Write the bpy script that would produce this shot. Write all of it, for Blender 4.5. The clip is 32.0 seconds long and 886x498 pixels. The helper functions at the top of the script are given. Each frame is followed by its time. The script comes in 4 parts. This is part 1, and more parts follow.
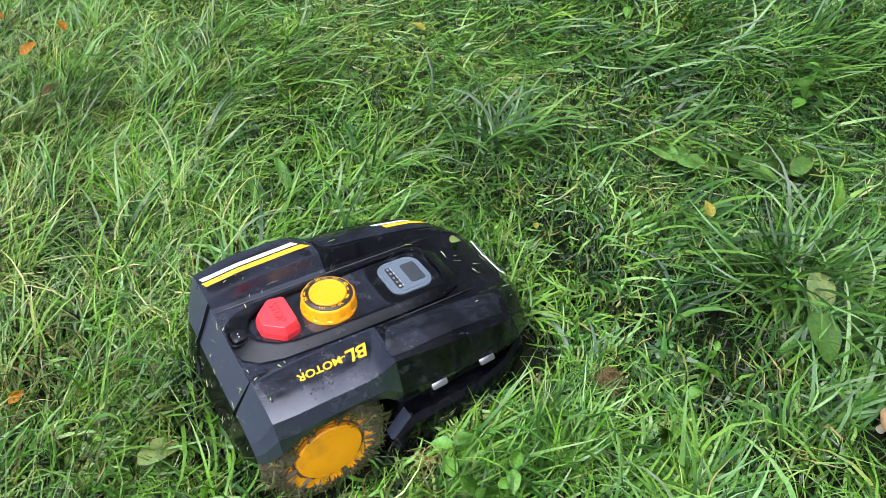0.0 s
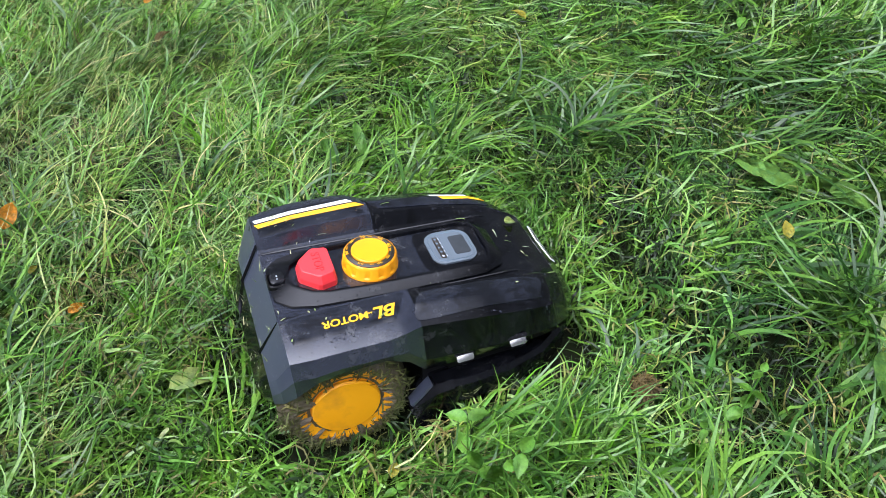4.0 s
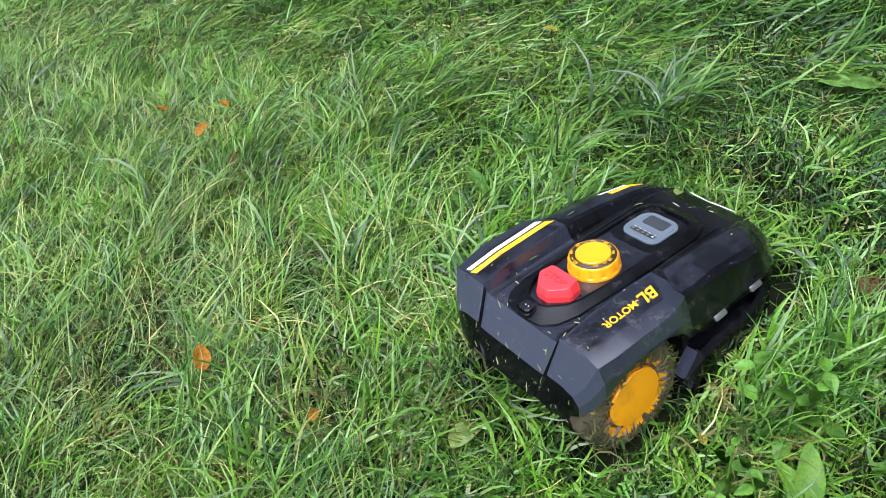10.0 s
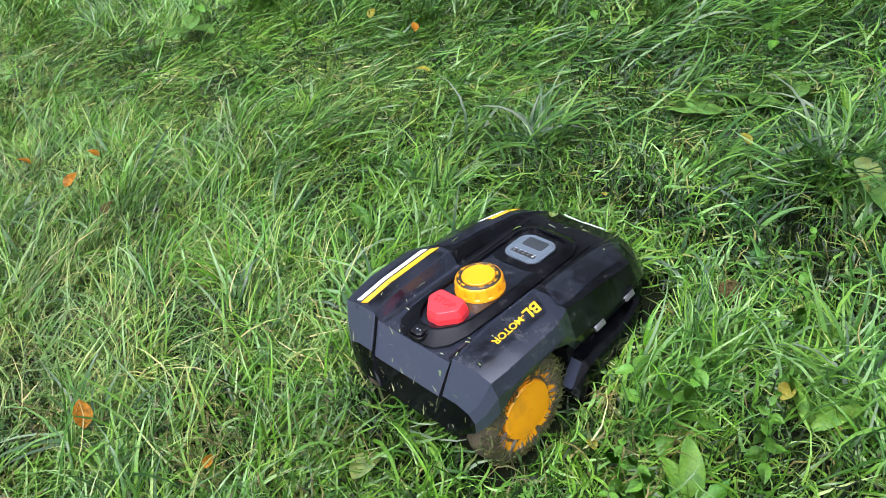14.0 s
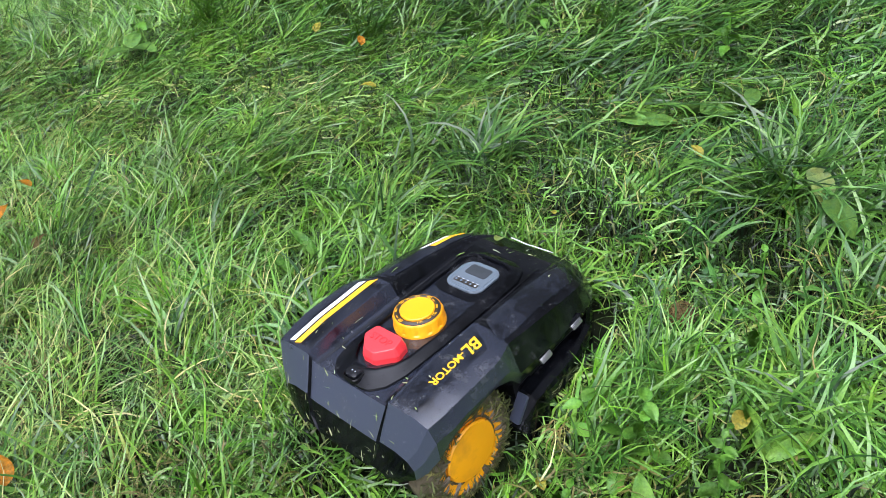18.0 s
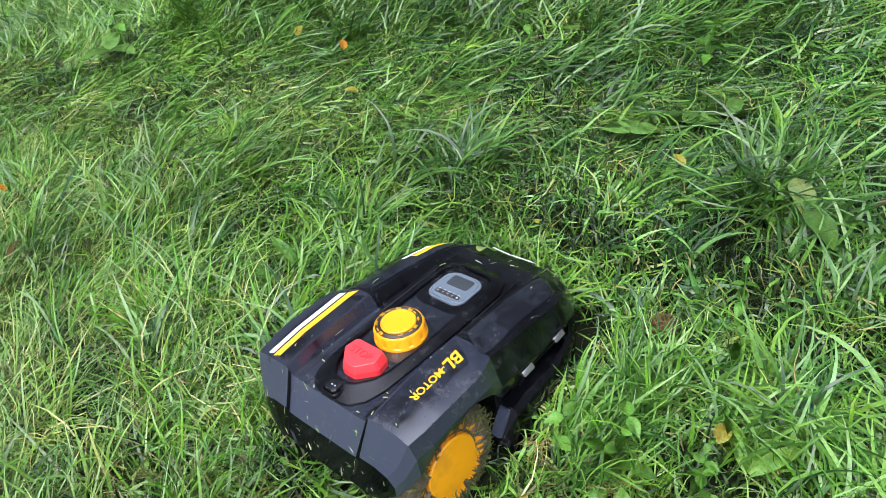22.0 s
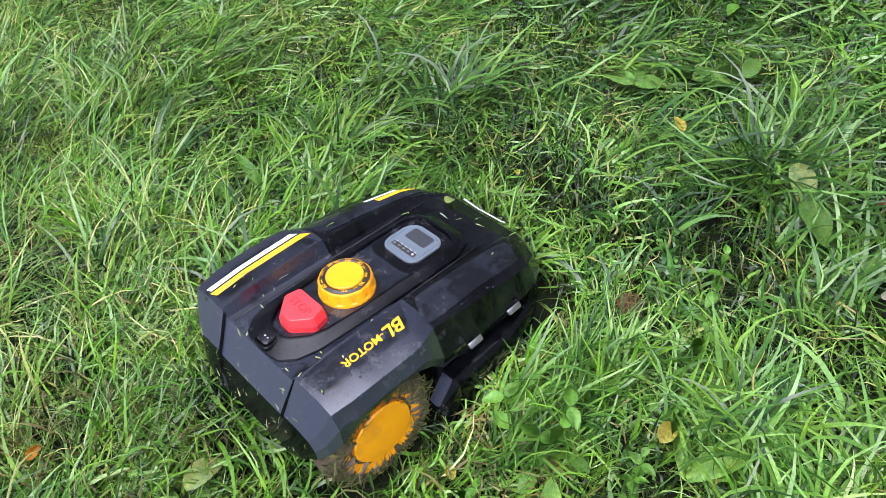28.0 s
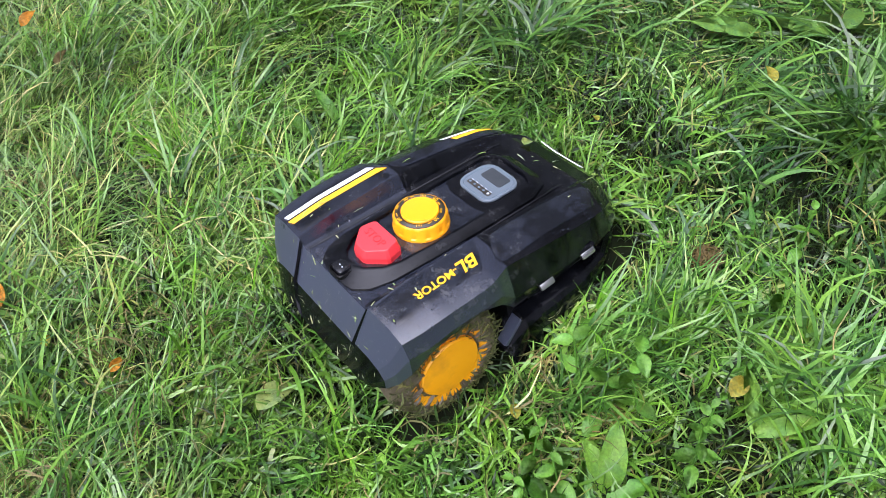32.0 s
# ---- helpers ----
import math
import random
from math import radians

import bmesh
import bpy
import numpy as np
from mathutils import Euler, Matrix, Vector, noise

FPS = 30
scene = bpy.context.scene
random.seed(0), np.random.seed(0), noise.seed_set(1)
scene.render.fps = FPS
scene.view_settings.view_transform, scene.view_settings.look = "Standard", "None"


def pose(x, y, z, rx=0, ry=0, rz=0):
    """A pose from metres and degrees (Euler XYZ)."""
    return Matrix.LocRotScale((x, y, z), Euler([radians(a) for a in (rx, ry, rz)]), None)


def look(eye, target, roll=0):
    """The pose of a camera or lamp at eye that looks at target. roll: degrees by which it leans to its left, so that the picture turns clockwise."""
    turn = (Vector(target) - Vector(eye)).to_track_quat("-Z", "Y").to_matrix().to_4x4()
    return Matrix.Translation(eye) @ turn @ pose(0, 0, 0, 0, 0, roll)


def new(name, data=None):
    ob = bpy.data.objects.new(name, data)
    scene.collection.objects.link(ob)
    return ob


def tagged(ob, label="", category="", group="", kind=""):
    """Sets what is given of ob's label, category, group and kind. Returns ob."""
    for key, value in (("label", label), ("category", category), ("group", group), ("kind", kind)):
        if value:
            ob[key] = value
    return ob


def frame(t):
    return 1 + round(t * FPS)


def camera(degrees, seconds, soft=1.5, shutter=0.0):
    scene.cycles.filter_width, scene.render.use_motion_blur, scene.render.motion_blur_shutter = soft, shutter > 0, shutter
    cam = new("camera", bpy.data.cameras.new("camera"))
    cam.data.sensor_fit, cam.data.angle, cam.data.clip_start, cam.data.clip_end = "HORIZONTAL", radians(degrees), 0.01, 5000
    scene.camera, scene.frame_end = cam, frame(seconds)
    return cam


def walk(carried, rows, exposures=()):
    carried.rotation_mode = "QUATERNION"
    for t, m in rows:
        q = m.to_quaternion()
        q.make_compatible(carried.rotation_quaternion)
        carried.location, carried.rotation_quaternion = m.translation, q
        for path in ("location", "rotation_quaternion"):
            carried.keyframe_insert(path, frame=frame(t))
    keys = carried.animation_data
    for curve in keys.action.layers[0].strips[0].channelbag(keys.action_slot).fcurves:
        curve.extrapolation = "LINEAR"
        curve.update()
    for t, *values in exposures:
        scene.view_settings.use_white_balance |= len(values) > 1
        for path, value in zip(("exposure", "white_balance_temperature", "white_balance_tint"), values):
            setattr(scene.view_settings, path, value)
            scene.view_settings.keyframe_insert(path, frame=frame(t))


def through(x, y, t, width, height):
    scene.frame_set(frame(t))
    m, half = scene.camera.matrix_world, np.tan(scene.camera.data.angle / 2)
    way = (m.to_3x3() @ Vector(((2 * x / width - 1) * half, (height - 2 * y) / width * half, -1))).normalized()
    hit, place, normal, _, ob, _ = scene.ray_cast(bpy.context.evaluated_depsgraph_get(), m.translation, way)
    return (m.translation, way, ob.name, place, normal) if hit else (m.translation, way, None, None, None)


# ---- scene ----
cam = camera(61.0, 32.0, soft=0.7)
walk(cam, [
    (0, pose(0.0718, -0.6642, 1.0405, 42.97, 2.12, -28.02)),
    (0.5, pose(0.0701, -0.6608, 1.0447, 42.06, 2.99, -27.19)),
    (1, pose(0.0694, -0.6618, 1.0473, 42.36, 2.83, -28.07)),
    (1.5, pose(0.0585, -0.6623, 1.0428, 43.10, 1.20, -23.57)),
    (2, pose(0.0714, -0.6849, 1.0081, 44.74, 1.08, -21.31)),
    (2.5, pose(0.1280, -0.7034, 0.9973, 45.36, 2.16, -18.76)),
    (3, pose(0.1393, -0.7047, 0.9926, 44.85, 1.66, -15.56)),
    (3.5, pose(0.1898, -0.7090, 0.9990, 44.30, 0.94, -11.39)),
    (4, pose(0.1346, -0.7205, 0.9946, 43.94, 2.04, -16.61)),
    (4.5, pose(0.0543, -0.7186, 0.9858, 43.64, 3.85, -24.20)),
    (6.5, pose(-0.2327, -0.6415, 1.0122, 41.96, 2.93, -36.95)),
    (7, pose(-0.2407, -0.6348, 1.0156, 41.87, 3.09, -37.86)),
    (7.5, pose(-0.2444, -0.6301, 1.0207, 42.74, 3.83, -39.28)),
    (8, pose(-0.2332, -0.6410, 1.0305, 44.46, 6.05, -40.74)),
    (8.5, pose(-0.2085, -0.6524, 1.0322, 45.17, 7.79, -40.41)),
    (9, pose(-0.1877, -0.6592, 1.0253, 45.72, 10.38, -36.91)),
    (9.5, pose(-0.2224, -0.6393, 1.0341, 46.33, 12.25, -29.27)),
    (10, pose(-0.2547, -0.6282, 1.0490, 45.96, 13.37, -33.45)),
    (10.5, pose(-0.2802, -0.6394, 1.0550, 46.81, 11.86, -40.35)),
    (11, pose(-0.2928, -0.6381, 1.0522, 47.38, 11.01, -41.92)),
    (11.5, pose(-0.2918, -0.6433, 1.0478, 47.64, 10.55, -42.39)),
    (12, pose(-0.2882, -0.6463, 1.0469, 47.51, 10.32, -42.76)),
    (12.5, pose(-0.2845, -0.6486, 1.0487, 47.53, 10.06, -42.54)),
    (13, pose(-0.2826, -0.6516, 1.0464, 47.56, 10.12, -42.64)),
    (13.5, pose(-0.2774, -0.6549, 1.0477, 47.57, 10.11, -42.51)),
    (14, pose(-0.2797, -0.6553, 1.0476, 47.63, 10.08, -42.42)),
    (14.5, pose(-0.2827, -0.6550, 1.0454, 47.70, 10.29, -42.07)),
    (15, pose(-0.2782, -0.6523, 1.0484, 47.37, 10.34, -41.67)),
    (15.5, pose(-0.2823, -0.6509, 1.0455, 47.33, 10.35, -41.50)),
    (17.5, pose(-0.1762, -0.6478, 1.0490, 46.13, 11.55, -43.15)),
    (18, pose(-0.1853, -0.6426, 1.0297, 47.31, 10.43, -45.09)),
    (18.5, pose(-0.1595, -0.6284, 1.0272, 46.99, 10.17, -47.10)),
    (19, pose(-0.1668, -0.6289, 1.0317, 46.93, 9.79, -47.01)),
    (19.5, pose(-0.1706, -0.6342, 1.0312, 47.09, 9.71, -46.89)),
    (20, pose(-0.1681, -0.6343, 1.0317, 46.96, 9.69, -46.71)),
    (20.5, pose(-0.1722, -0.6323, 1.0316, 47.10, 9.50, -46.73)),
    (21, pose(-0.1726, -0.6303, 1.0333, 47.10, 9.42, -46.58)),
    (21.5, pose(-0.1686, -0.6313, 1.0329, 47.08, 9.61, -46.32)),
    (22, pose(-0.1680, -0.6303, 1.0345, 47.13, 9.45, -45.93)),
    (22.5, pose(-0.1704, -0.6331, 1.0283, 47.04, 9.39, -45.56)),
    (23, pose(-0.1918, -0.6273, 1.0228, 45.07, 8.54, -45.04)),
    (23.5, pose(-0.1924, -0.6263, 1.0168, 44.48, 8.47, -44.59)),
    (24, pose(-0.1884, -0.6268, 1.0225, 44.08, 8.49, -44.10)),
    (24.5, pose(-0.1844, -0.6271, 1.0123, 42.87, 8.14, -44.25)),
    (25, pose(-0.1754, -0.6274, 1.0070, 41.18, 5.27, -46.76)),
    (25.5, pose(-0.1779, -0.6276, 1.0094, 40.37, 4.26, -47.70)),
    (27.5, pose(-0.0575, -0.6081, 1.0350, 39.05, 5.64, -44.05)),
    (28, pose(-0.0360, -0.5961, 1.0290, 40.06, 5.21, -40.54)),
    (28.5, pose(-0.0488, -0.5966, 1.0171, 39.84, 5.52, -38.24)),
    (29, pose(-0.0577, -0.5959, 1.0129, 38.38, 5.73, -37.04)),
    (29.5, pose(-0.0691, -0.5969, 1.0114, 38.09, 5.46, -36.57)),
    (30, pose(-0.0617, -0.5986, 1.0097, 37.99, 6.03, -36.41)),
    (30.5, pose(-0.0631, -0.5984, 1.0158, 37.77, 6.31, -36.14)),
    (31, pose(-0.0634, -0.5983, 1.0156, 37.55, 6.60, -35.90)),
    (31.5, pose(-0.0608, -0.6018, 1.0119, 37.49, 7.04, -35.48)),
    (32, pose(-0.0633, -0.5966, 1.0123, 37.29, 6.94, -35.30)),
], exposures=((0, 0.77, 6500, 10), (25.5, 0.77, 6500, 10), (27.5, 0.83, 6560, 15), (32, 0.83, 6560, 15)))

# ---- light ----
world = bpy.data.worlds.new("overcast_sky")
scene.world = world
world.use_nodes = True
wn = world.node_tree.nodes
sky = wn.new("ShaderNodeTexSky")
sky.sky_type = "NISHITA"
sky.sun_disc = False
sky.sun_elevation, sky.sun_rotation = radians(66), radians(253)
sky.air_density, sky.dust_density, sky.ozone_density = 1.0, 4.0, 1.0
# Cloud cover, brightest high up behind the camera.
look_up = wn.new("ShaderNodeTexCoord")
toward = wn.new("ShaderNodeVectorMath")
toward.operation = "DOT_PRODUCT"
toward.inputs[1].default_value = (-0.26, -0.16, 0.952)
world.node_tree.links.new(look_up.outputs["Generated"], toward.inputs[0])
cloud = wn.new("ShaderNodeValToRGB")
stops = cloud.color_ramp.elements
stops[0].position, stops[0].color = 0.0, (0.022, 0.024, 0.027, 1)
stops[1].position, stops[1].color = 1.0, (0.94, 0.985, 1.19, 1)
for at, v in ((0.50, 0.032), (0.62, 0.075), (0.72, 0.22), (0.82, 0.50), (0.92, 0.84)):
    stops.new(at).color = (v, v * 1.04, v * 1.27, 1)
world.node_tree.links.new(toward.outputs["Value"], cloud.inputs[0])
bright = wn.new("ShaderNodeMixRGB")
bright.blend_type = "MULTIPLY"
bright.inputs[0].default_value = 1.0
bright.inputs[2].default_value = (37.0, 37.0, 37.0, 1)
world.node_tree.links.new(cloud.outputs[0], bright.inputs[1])
haze = wn.new("ShaderNodeMixRGB")
haze.blend_type = "MIX"
haze.inputs[0].default_value = 0.90
world.node_tree.links.new(sky.outputs[0], haze.inputs[1])
world.node_tree.links.new(bright.outputs[0], haze.inputs[2])
world.node_tree.links.new(haze.outputs[0], wn["Background"].inputs[0])
wn["Background"].inputs[1].default_value = 0.12

sun_data = bpy.data.lights.new("sun", "SUN")
sun_data.energy, sun_data.angle, sun_data.color = 1.3, radians(30), (1.0, 0.97, 0.92)
sun = new("sun", sun_data)
sun.matrix_world = look((-1.6, -0.5, 4.0), (0.2, 0.0, 0.0))


# ---- materials ----
def material(name, rough=0.5, metal=0.0, spec=0.5):
    m = bpy.data.materials.new(name)
    m.use_nodes = True
    b = m.node_tree.nodes["Principled BSDF"]
    b.inputs["Roughness"].default_value = rough
    b.inputs["Metallic"].default_value = metal
    b.inputs["Specular IOR Level"].default_value = spec
    return m, m.node_tree.nodes, m.node_tree.links, b


def node(nodes, kind, **values):
    n = nodes.new(kind)
    for key, value in values.items():
        n.inputs[key.replace("_", " ")].default_value = value
    return n


def ramp(nodes, stops):
    n = nodes.new("ShaderNodeValToRGB")
    e = n.color_ramp.elements
    while len(e) < len(stops):
        e.new(0.5)
    for item, (at, colour) in zip(e, stops):
        item.position = at
        item.color = (*colour, 1) if len(colour) == 3 else colour
    return n


def mixed(nodes, links, factor, a, b, blend="MIX"):
    n = nodes.new("ShaderNodeMixRGB")
    n.blend_type = blend
    for slot, value in zip((0, 1, 2), (factor, a, b)):
        if hasattr(value, "is_linked"):
            links.new(value, n.inputs[slot])
        else:
            n.inputs[slot].default_value = value if slot == 0 else (*value, 1)
    return n.outputs[0]


def place(nodes):
    return nodes.new("ShaderNodeTexCoord").outputs["Object"]


def plain(name, colour, rough=0.5, metal=0.0, spec=0.5, grain=120.0, vary=0.12, bump=0.05, dirt=0.0, dirt_colour=(0.09, 0.065, 0.04)):
    """Paint or plastic with fine grain, uneven gloss and a little dirt."""
    m, n, l, b = material(name, rough, metal, spec)
    at = place(n)
    fine = node(n, "ShaderNodeTexNoise", Scale=grain, Detail=6.0, Roughness=0.6)
    wide = node(n, "ShaderNodeTexNoise", Scale=14.0, Detail=5.0, Roughness=0.6)
    l.new(at, fine.inputs["Vector"])
    l.new(at, wide.inputs["Vector"])
    dark = tuple(c * (1 - vary) for c in colour)
    light = tuple(min(1, c * (1 + vary)) for c in colour)
    c = mixed(n, l, wide.outputs[0], dark, light)
    if dirt > 0:
        spread = ramp(n, ((0.52, (0, 0, 0)), (0.72, (dirt, dirt, dirt))))
        l.new(wide.outputs[0], spread.inputs[0])
        c = mixed(n, l, spread.outputs[0], c, dirt_colour)
    l.new(c, b.inputs["Base Color"])
    r = n.new("ShaderNodeMapRange")
    r.inputs["To Min"].default_value, r.inputs["To Max"].default_value = rough * 0.7, min(1, rough * 1.4)
    l.new(wide.outputs[0], r.inputs["Value"])
    l.new(r.outputs[0], b.inputs["Roughness"])
    bp = node(n, "ShaderNodeBump", Strength=bump, Distance=0.001)
    l.new(fine.outputs[0], bp.inputs["Height"])
    l.new(bp.outputs[0], b.inputs["Normal"])
    return m


def wet_plastic(name, colour, rough, drops=0.5, grain=0.008, dusty=0.25, soaked=0.47, spec=0.5):
    """Black moulded plastic, wet in patches, with small drops and dust."""
    m, n, l, b = material(name, rough, 0.0, spec)
    at = place(n)
    fine = node(n, "ShaderNodeTexNoise", Scale=900.0, Detail=2.0)
    film = node(n, "ShaderNodeTexNoise", Scale=13.0, Detail=9.0, Roughness=0.74, Distortion=0.3)
    dust = node(n, "ShaderNodeTexNoise", Scale=55.0, Detail=8.0, Roughness=0.75)
    bead = node(n, "ShaderNodeTexVoronoi", Scale=170.0, Randomness=1.0)
    for x in (fine, film, dust, bead):
        l.new(at, x.inputs["Vector"])
    wet = ramp(n, ((soaked - 0.05, (1, 1, 1)), (soaked, (0, 0, 0))))
    l.new(film.outputs[0], wet.inputs[0])
    r = n.new("ShaderNodeMapRange")
    r.inputs["To Min"].default_value, r.inputs["To Max"].default_value = rough, 0.10
    l.new(wet.outputs[0], r.inputs["Value"])
    l.new(r.outputs[0], b.inputs["Roughness"])
    grey = ramp(n, ((0.50, (0, 0, 0)), (0.60, (dusty, dusty, dusty))))
    l.new(dust.outputs[0], grey.inputs[0])
    where = ramp(n, ((0.50, (0, 0, 0)), (0.60, (1, 1, 1))))
    l.new(film.outputs[0], where.inputs[0])
    marks = mixed(n, l, 1.0, grey.outputs[0], where.outputs[0], "MULTIPLY")
    base = mixed(n, l, wet.outputs[0], colour, tuple(v * 0.3 for v in colour))
    c = mixed(n, l, marks, base, (0.060, 0.062, 0.066))
    l.new(c, b.inputs["Base Color"])
    drop = ramp(n, ((0.0, (1, 1, 1)), (0.16, (0.75, 0.75, 0.75)), (0.24, (0, 0, 0))))
    l.new(bead.outputs["Distance"], drop.inputs[0])
    seldom = ramp(n, ((0.50, (0, 0, 0)), (0.62, (1, 1, 1))))
    l.new(dust.outputs[0], seldom.inputs[0])
    both = n.new("ShaderNodeMath")
    both.operation = "MULTIPLY"
    l.new(drop.outputs[0], both.inputs[0])
    l.new(seldom.outputs[0], both.inputs[1])
    b1 = node(n, "ShaderNodeBump", Strength=grain, Distance=0.0004)
    l.new(fine.outputs[0], b1.inputs["Height"])
    b2 = node(n, "ShaderNodeBump", Strength=drops, Distance=0.0012)
    l.new(both.outputs[0], b2.inputs["Height"])
    l.new(b1.outputs[0], b2.inputs["Normal"])
    l.new(b2.outputs[0], b.inputs["Normal"])
    return m


def leafy(name, stops, patch=((0.35, (0.75, 0.75, 0.75)), (0.65, (1.2, 1.2, 1.2))), rough=0.45, through=0.35, scale=2.2, sheen=0.30):
    """Leaf or blade: colour by island, tinted over the meadow in patches, with light shining through."""
    m, n, l, b = material(name, rough, 0.0, sheen)
    info = n.new("ShaderNodeNewGeometry")
    tone = ramp(n, stops)
    l.new(info.outputs["Random Per Island"], tone.inputs[0])
    wide = node(n, "ShaderNodeTexNoise", Scale=scale, Detail=4.0, Roughness=0.6)
    l.new(place(n), wide.inputs["Vector"])
    shade = ramp(n, patch)
    l.new(wide.outputs[0], shade.inputs[0])
    c = mixed(n, l, 1.0, tone.outputs[0], shade.outputs[0], "MULTIPLY")
    c = mixed(n, l, 1.0, c, (1.0, 1.02, 0.81), "MULTIPLY")
    clump = node(n, "ShaderNodeTexNoise", Scale=scale * 5.5, Detail=2.0, Roughness=0.5)
    l.new(place(n), clump.inputs["Vector"])
    hue = ramp(n, ((0.36, (1.12, 1.05, 0.90)), (0.50, (1.0, 1.0, 1.0)), (0.64, (0.76, 0.87, 1.08))))
    l.new(clump.outputs[0], hue.inputs[0])
    c = mixed(n, l, 1.0, c, hue.outputs[0], "MULTIPLY")
    fine = node(n, "ShaderNodeTexNoise", Scale=260.0, Detail=3.0)
    l.new(place(n), fine.inputs["Vector"])
    speck = ramp(n, ((0.3, (0.75, 0.75, 0.75)), (0.7, (1.18, 1.18, 1.18))))
    l.new(fine.outputs[0], speck.inputs[0])
    c = mixed(n, l, 1.0, c, speck.outputs[0], "MULTIPLY")
    l.new(c, b.inputs["Base Color"])
    t = n.new("ShaderNodeBsdfTranslucent")
    warm = mixed(n, l, 1.0, c, (1.15, 1.2, 0.5), "MULTIPLY")
    l.new(warm, t.inputs["Color"])
    mix = n.new("ShaderNodeMixShader")
    mix.inputs[0].default_value = through
    l.new(b.outputs[0], mix.inputs[1])
    l.new(t.outputs[0], mix.inputs[2])
    l.new(mix.outputs[0], n["Material Output"].inputs["Surface"])
    return m


GLOSS = wet_plastic("black_gloss_plastic", (0.0026, 0.0029, 0.0040), 0.12, dusty=0.30, spec=0.34)
SATIN = wet_plastic("black_satin_plastic", (0.0060, 0.0064, 0.0082), 0.20, dusty=0.15, spec=0.6)
DULL = plain("black_rough_plastic", (0.0022, 0.0022, 0.0026), 0.4, spec=0.3, grain=400, dirt=0.25, bump=0.15, dirt_colour=(0.012, 0.010, 0.007))
PANEL = wet_plastic("charcoal_panel_plastic", (0.0095, 0.0116, 0.0180), 0.16, spec=0.75, dusty=0.60, soaked=0.50)
SHELL = wet_plastic("charcoal_shell_plastic", (0.0160, 0.0192, 0.0300), 0.22, spec=0.80, dusty=0.50, soaked=0.42)
REAR = wet_plastic("rear_cover_plastic", (0.0370, 0.0435, 0.0660), 0.29, spec=0.90, grain=0.03, dusty=0.55, soaked=0.36)
YELLOW = plain("yellow_plastic", (0.86, 0.33, 0.008), 0.36, grain=300, vary=0.06, dirt=0.12)
HUBYEL = plain("yellow_hub_plastic", (0.88, 0.37, 0.006), 0.42, grain=90, vary=0.08, dirt=0.35)
STRIPE_Y = plain("yellow_decal", (0.80, 0.42, 0.015), 0.35, vary=0.05)
STRIPE_W = plain("white_decal", (0.74, 0.76, 0.80), 0.35, vary=0.05)
RED = plain("red_plastic", (0.76, 0.040, 0.048), 0.36, grain=260, vary=0.08, dirt=0.1)
METAL = plain("plated_contact", (0.62, 0.61, 0.58), 0.28, metal=1.0, vary=0.1)
SCREEN = plain("blue_grey_keypad", (0.100, 0.125, 0.150), 0.16, grain=200, vary=0.1)
SCREEN2 = plain("keypad_border", (0.115, 0.160, 0.205), 0.2, grain=200, vary=0.1)
GLASS = plain("dark_display_glass", (0.035, 0.040, 0.045), 0.10, vary=0.5, bump=0.0)
PALE = plain("pale_print", (0.34, 0.38, 0.43), 0.4, vary=0.05)
INK = plain("dark_print", (0.022, 0.018, 0.014), 0.4, vary=0.1)
MUD = plain("wet_mud", (0.092, 0.072, 0.047), 0.6, grain=130, vary=0.6, bump=0.9, dirt=0.7, dirt_colour=(0.075, 0.085, 0.03))
# Soil colour lowered to carry the shade that lies under the grass.
SOIL = plain("shaded_soil", (0.006, 0.008, 0.003), 0.95, spec=0.1, grain=60, vary=0.6, bump=1.0, dirt=0.8, dirt_colour=(0.009, 0.016, 0.004))
GRASS = leafy("grass_blade", ((0.0, (0.022, 0.070, 0.009)), (0.35, (0.072, 0.174, 0.020)), (0.72, (0.116, 0.250, 0.038)), (0.96, (0.158, 0.300, 0.060)), (1.0, (0.24, 0.28, 0.11))), rough=0.31, through=0.10, sheen=0.43)
TUFT = leafy("tuft_blade", ((0.0, (0.011, 0.042, 0.009)), (0.5, (0.049, 0.132, 0.024)), (1.0, (0.122, 0.250, 0.052))), rough=0.32, through=0.08, sheen=0.42)
BRIGHT = leafy("fresh_blade", ((0.0, (0.034, 0.120, 0.008)), (0.5, (0.080, 0.230, 0.016)), (1.0, (0.138, 0.310, 0.036))), rough=0.30, through=0.14, sheen=0.44)
# Green tones kept very dark: the shade between blades is in the colour.
UNDER = leafy("under_grass_shade", ((0.0, (0.003, 0.009, 0.002)), (0.5, (0.009, 0.023, 0.004)), (0.86, (0.026, 0.058, 0.009)), (0.95, (0.10, 0.11, 0.038)), (1.0, (0.21, 0.17, 0.085))), through=0.06)
FINE = leafy("fine_pale_blade", ((0.0, (0.040, 0.105, 0.016)), (0.45, (0.128, 0.240, 0.050)), (0.84, (0.230, 0.330, 0.108)), (1.0, (0.43, 0.38, 0.21))), rough=0.42, through=0.10, sheen=0.38)
STRAW = leafy("dry_stem", ((0.0, (0.17, 0.19, 0.07)), (0.5, (0.27, 0.25, 0.12)), (1.0, (0.34, 0.29, 0.16))), through=0.2, rough=0.6)
THATCH = leafy("thatch", ((0.0, (0.10, 0.14, 0.03)), (0.4, (0.16, 0.20, 0.05)), (0.7, (0.21, 0.215, 0.08)), (1.0, (0.25, 0.21, 0.11))), through=0.15, rough=0.6)
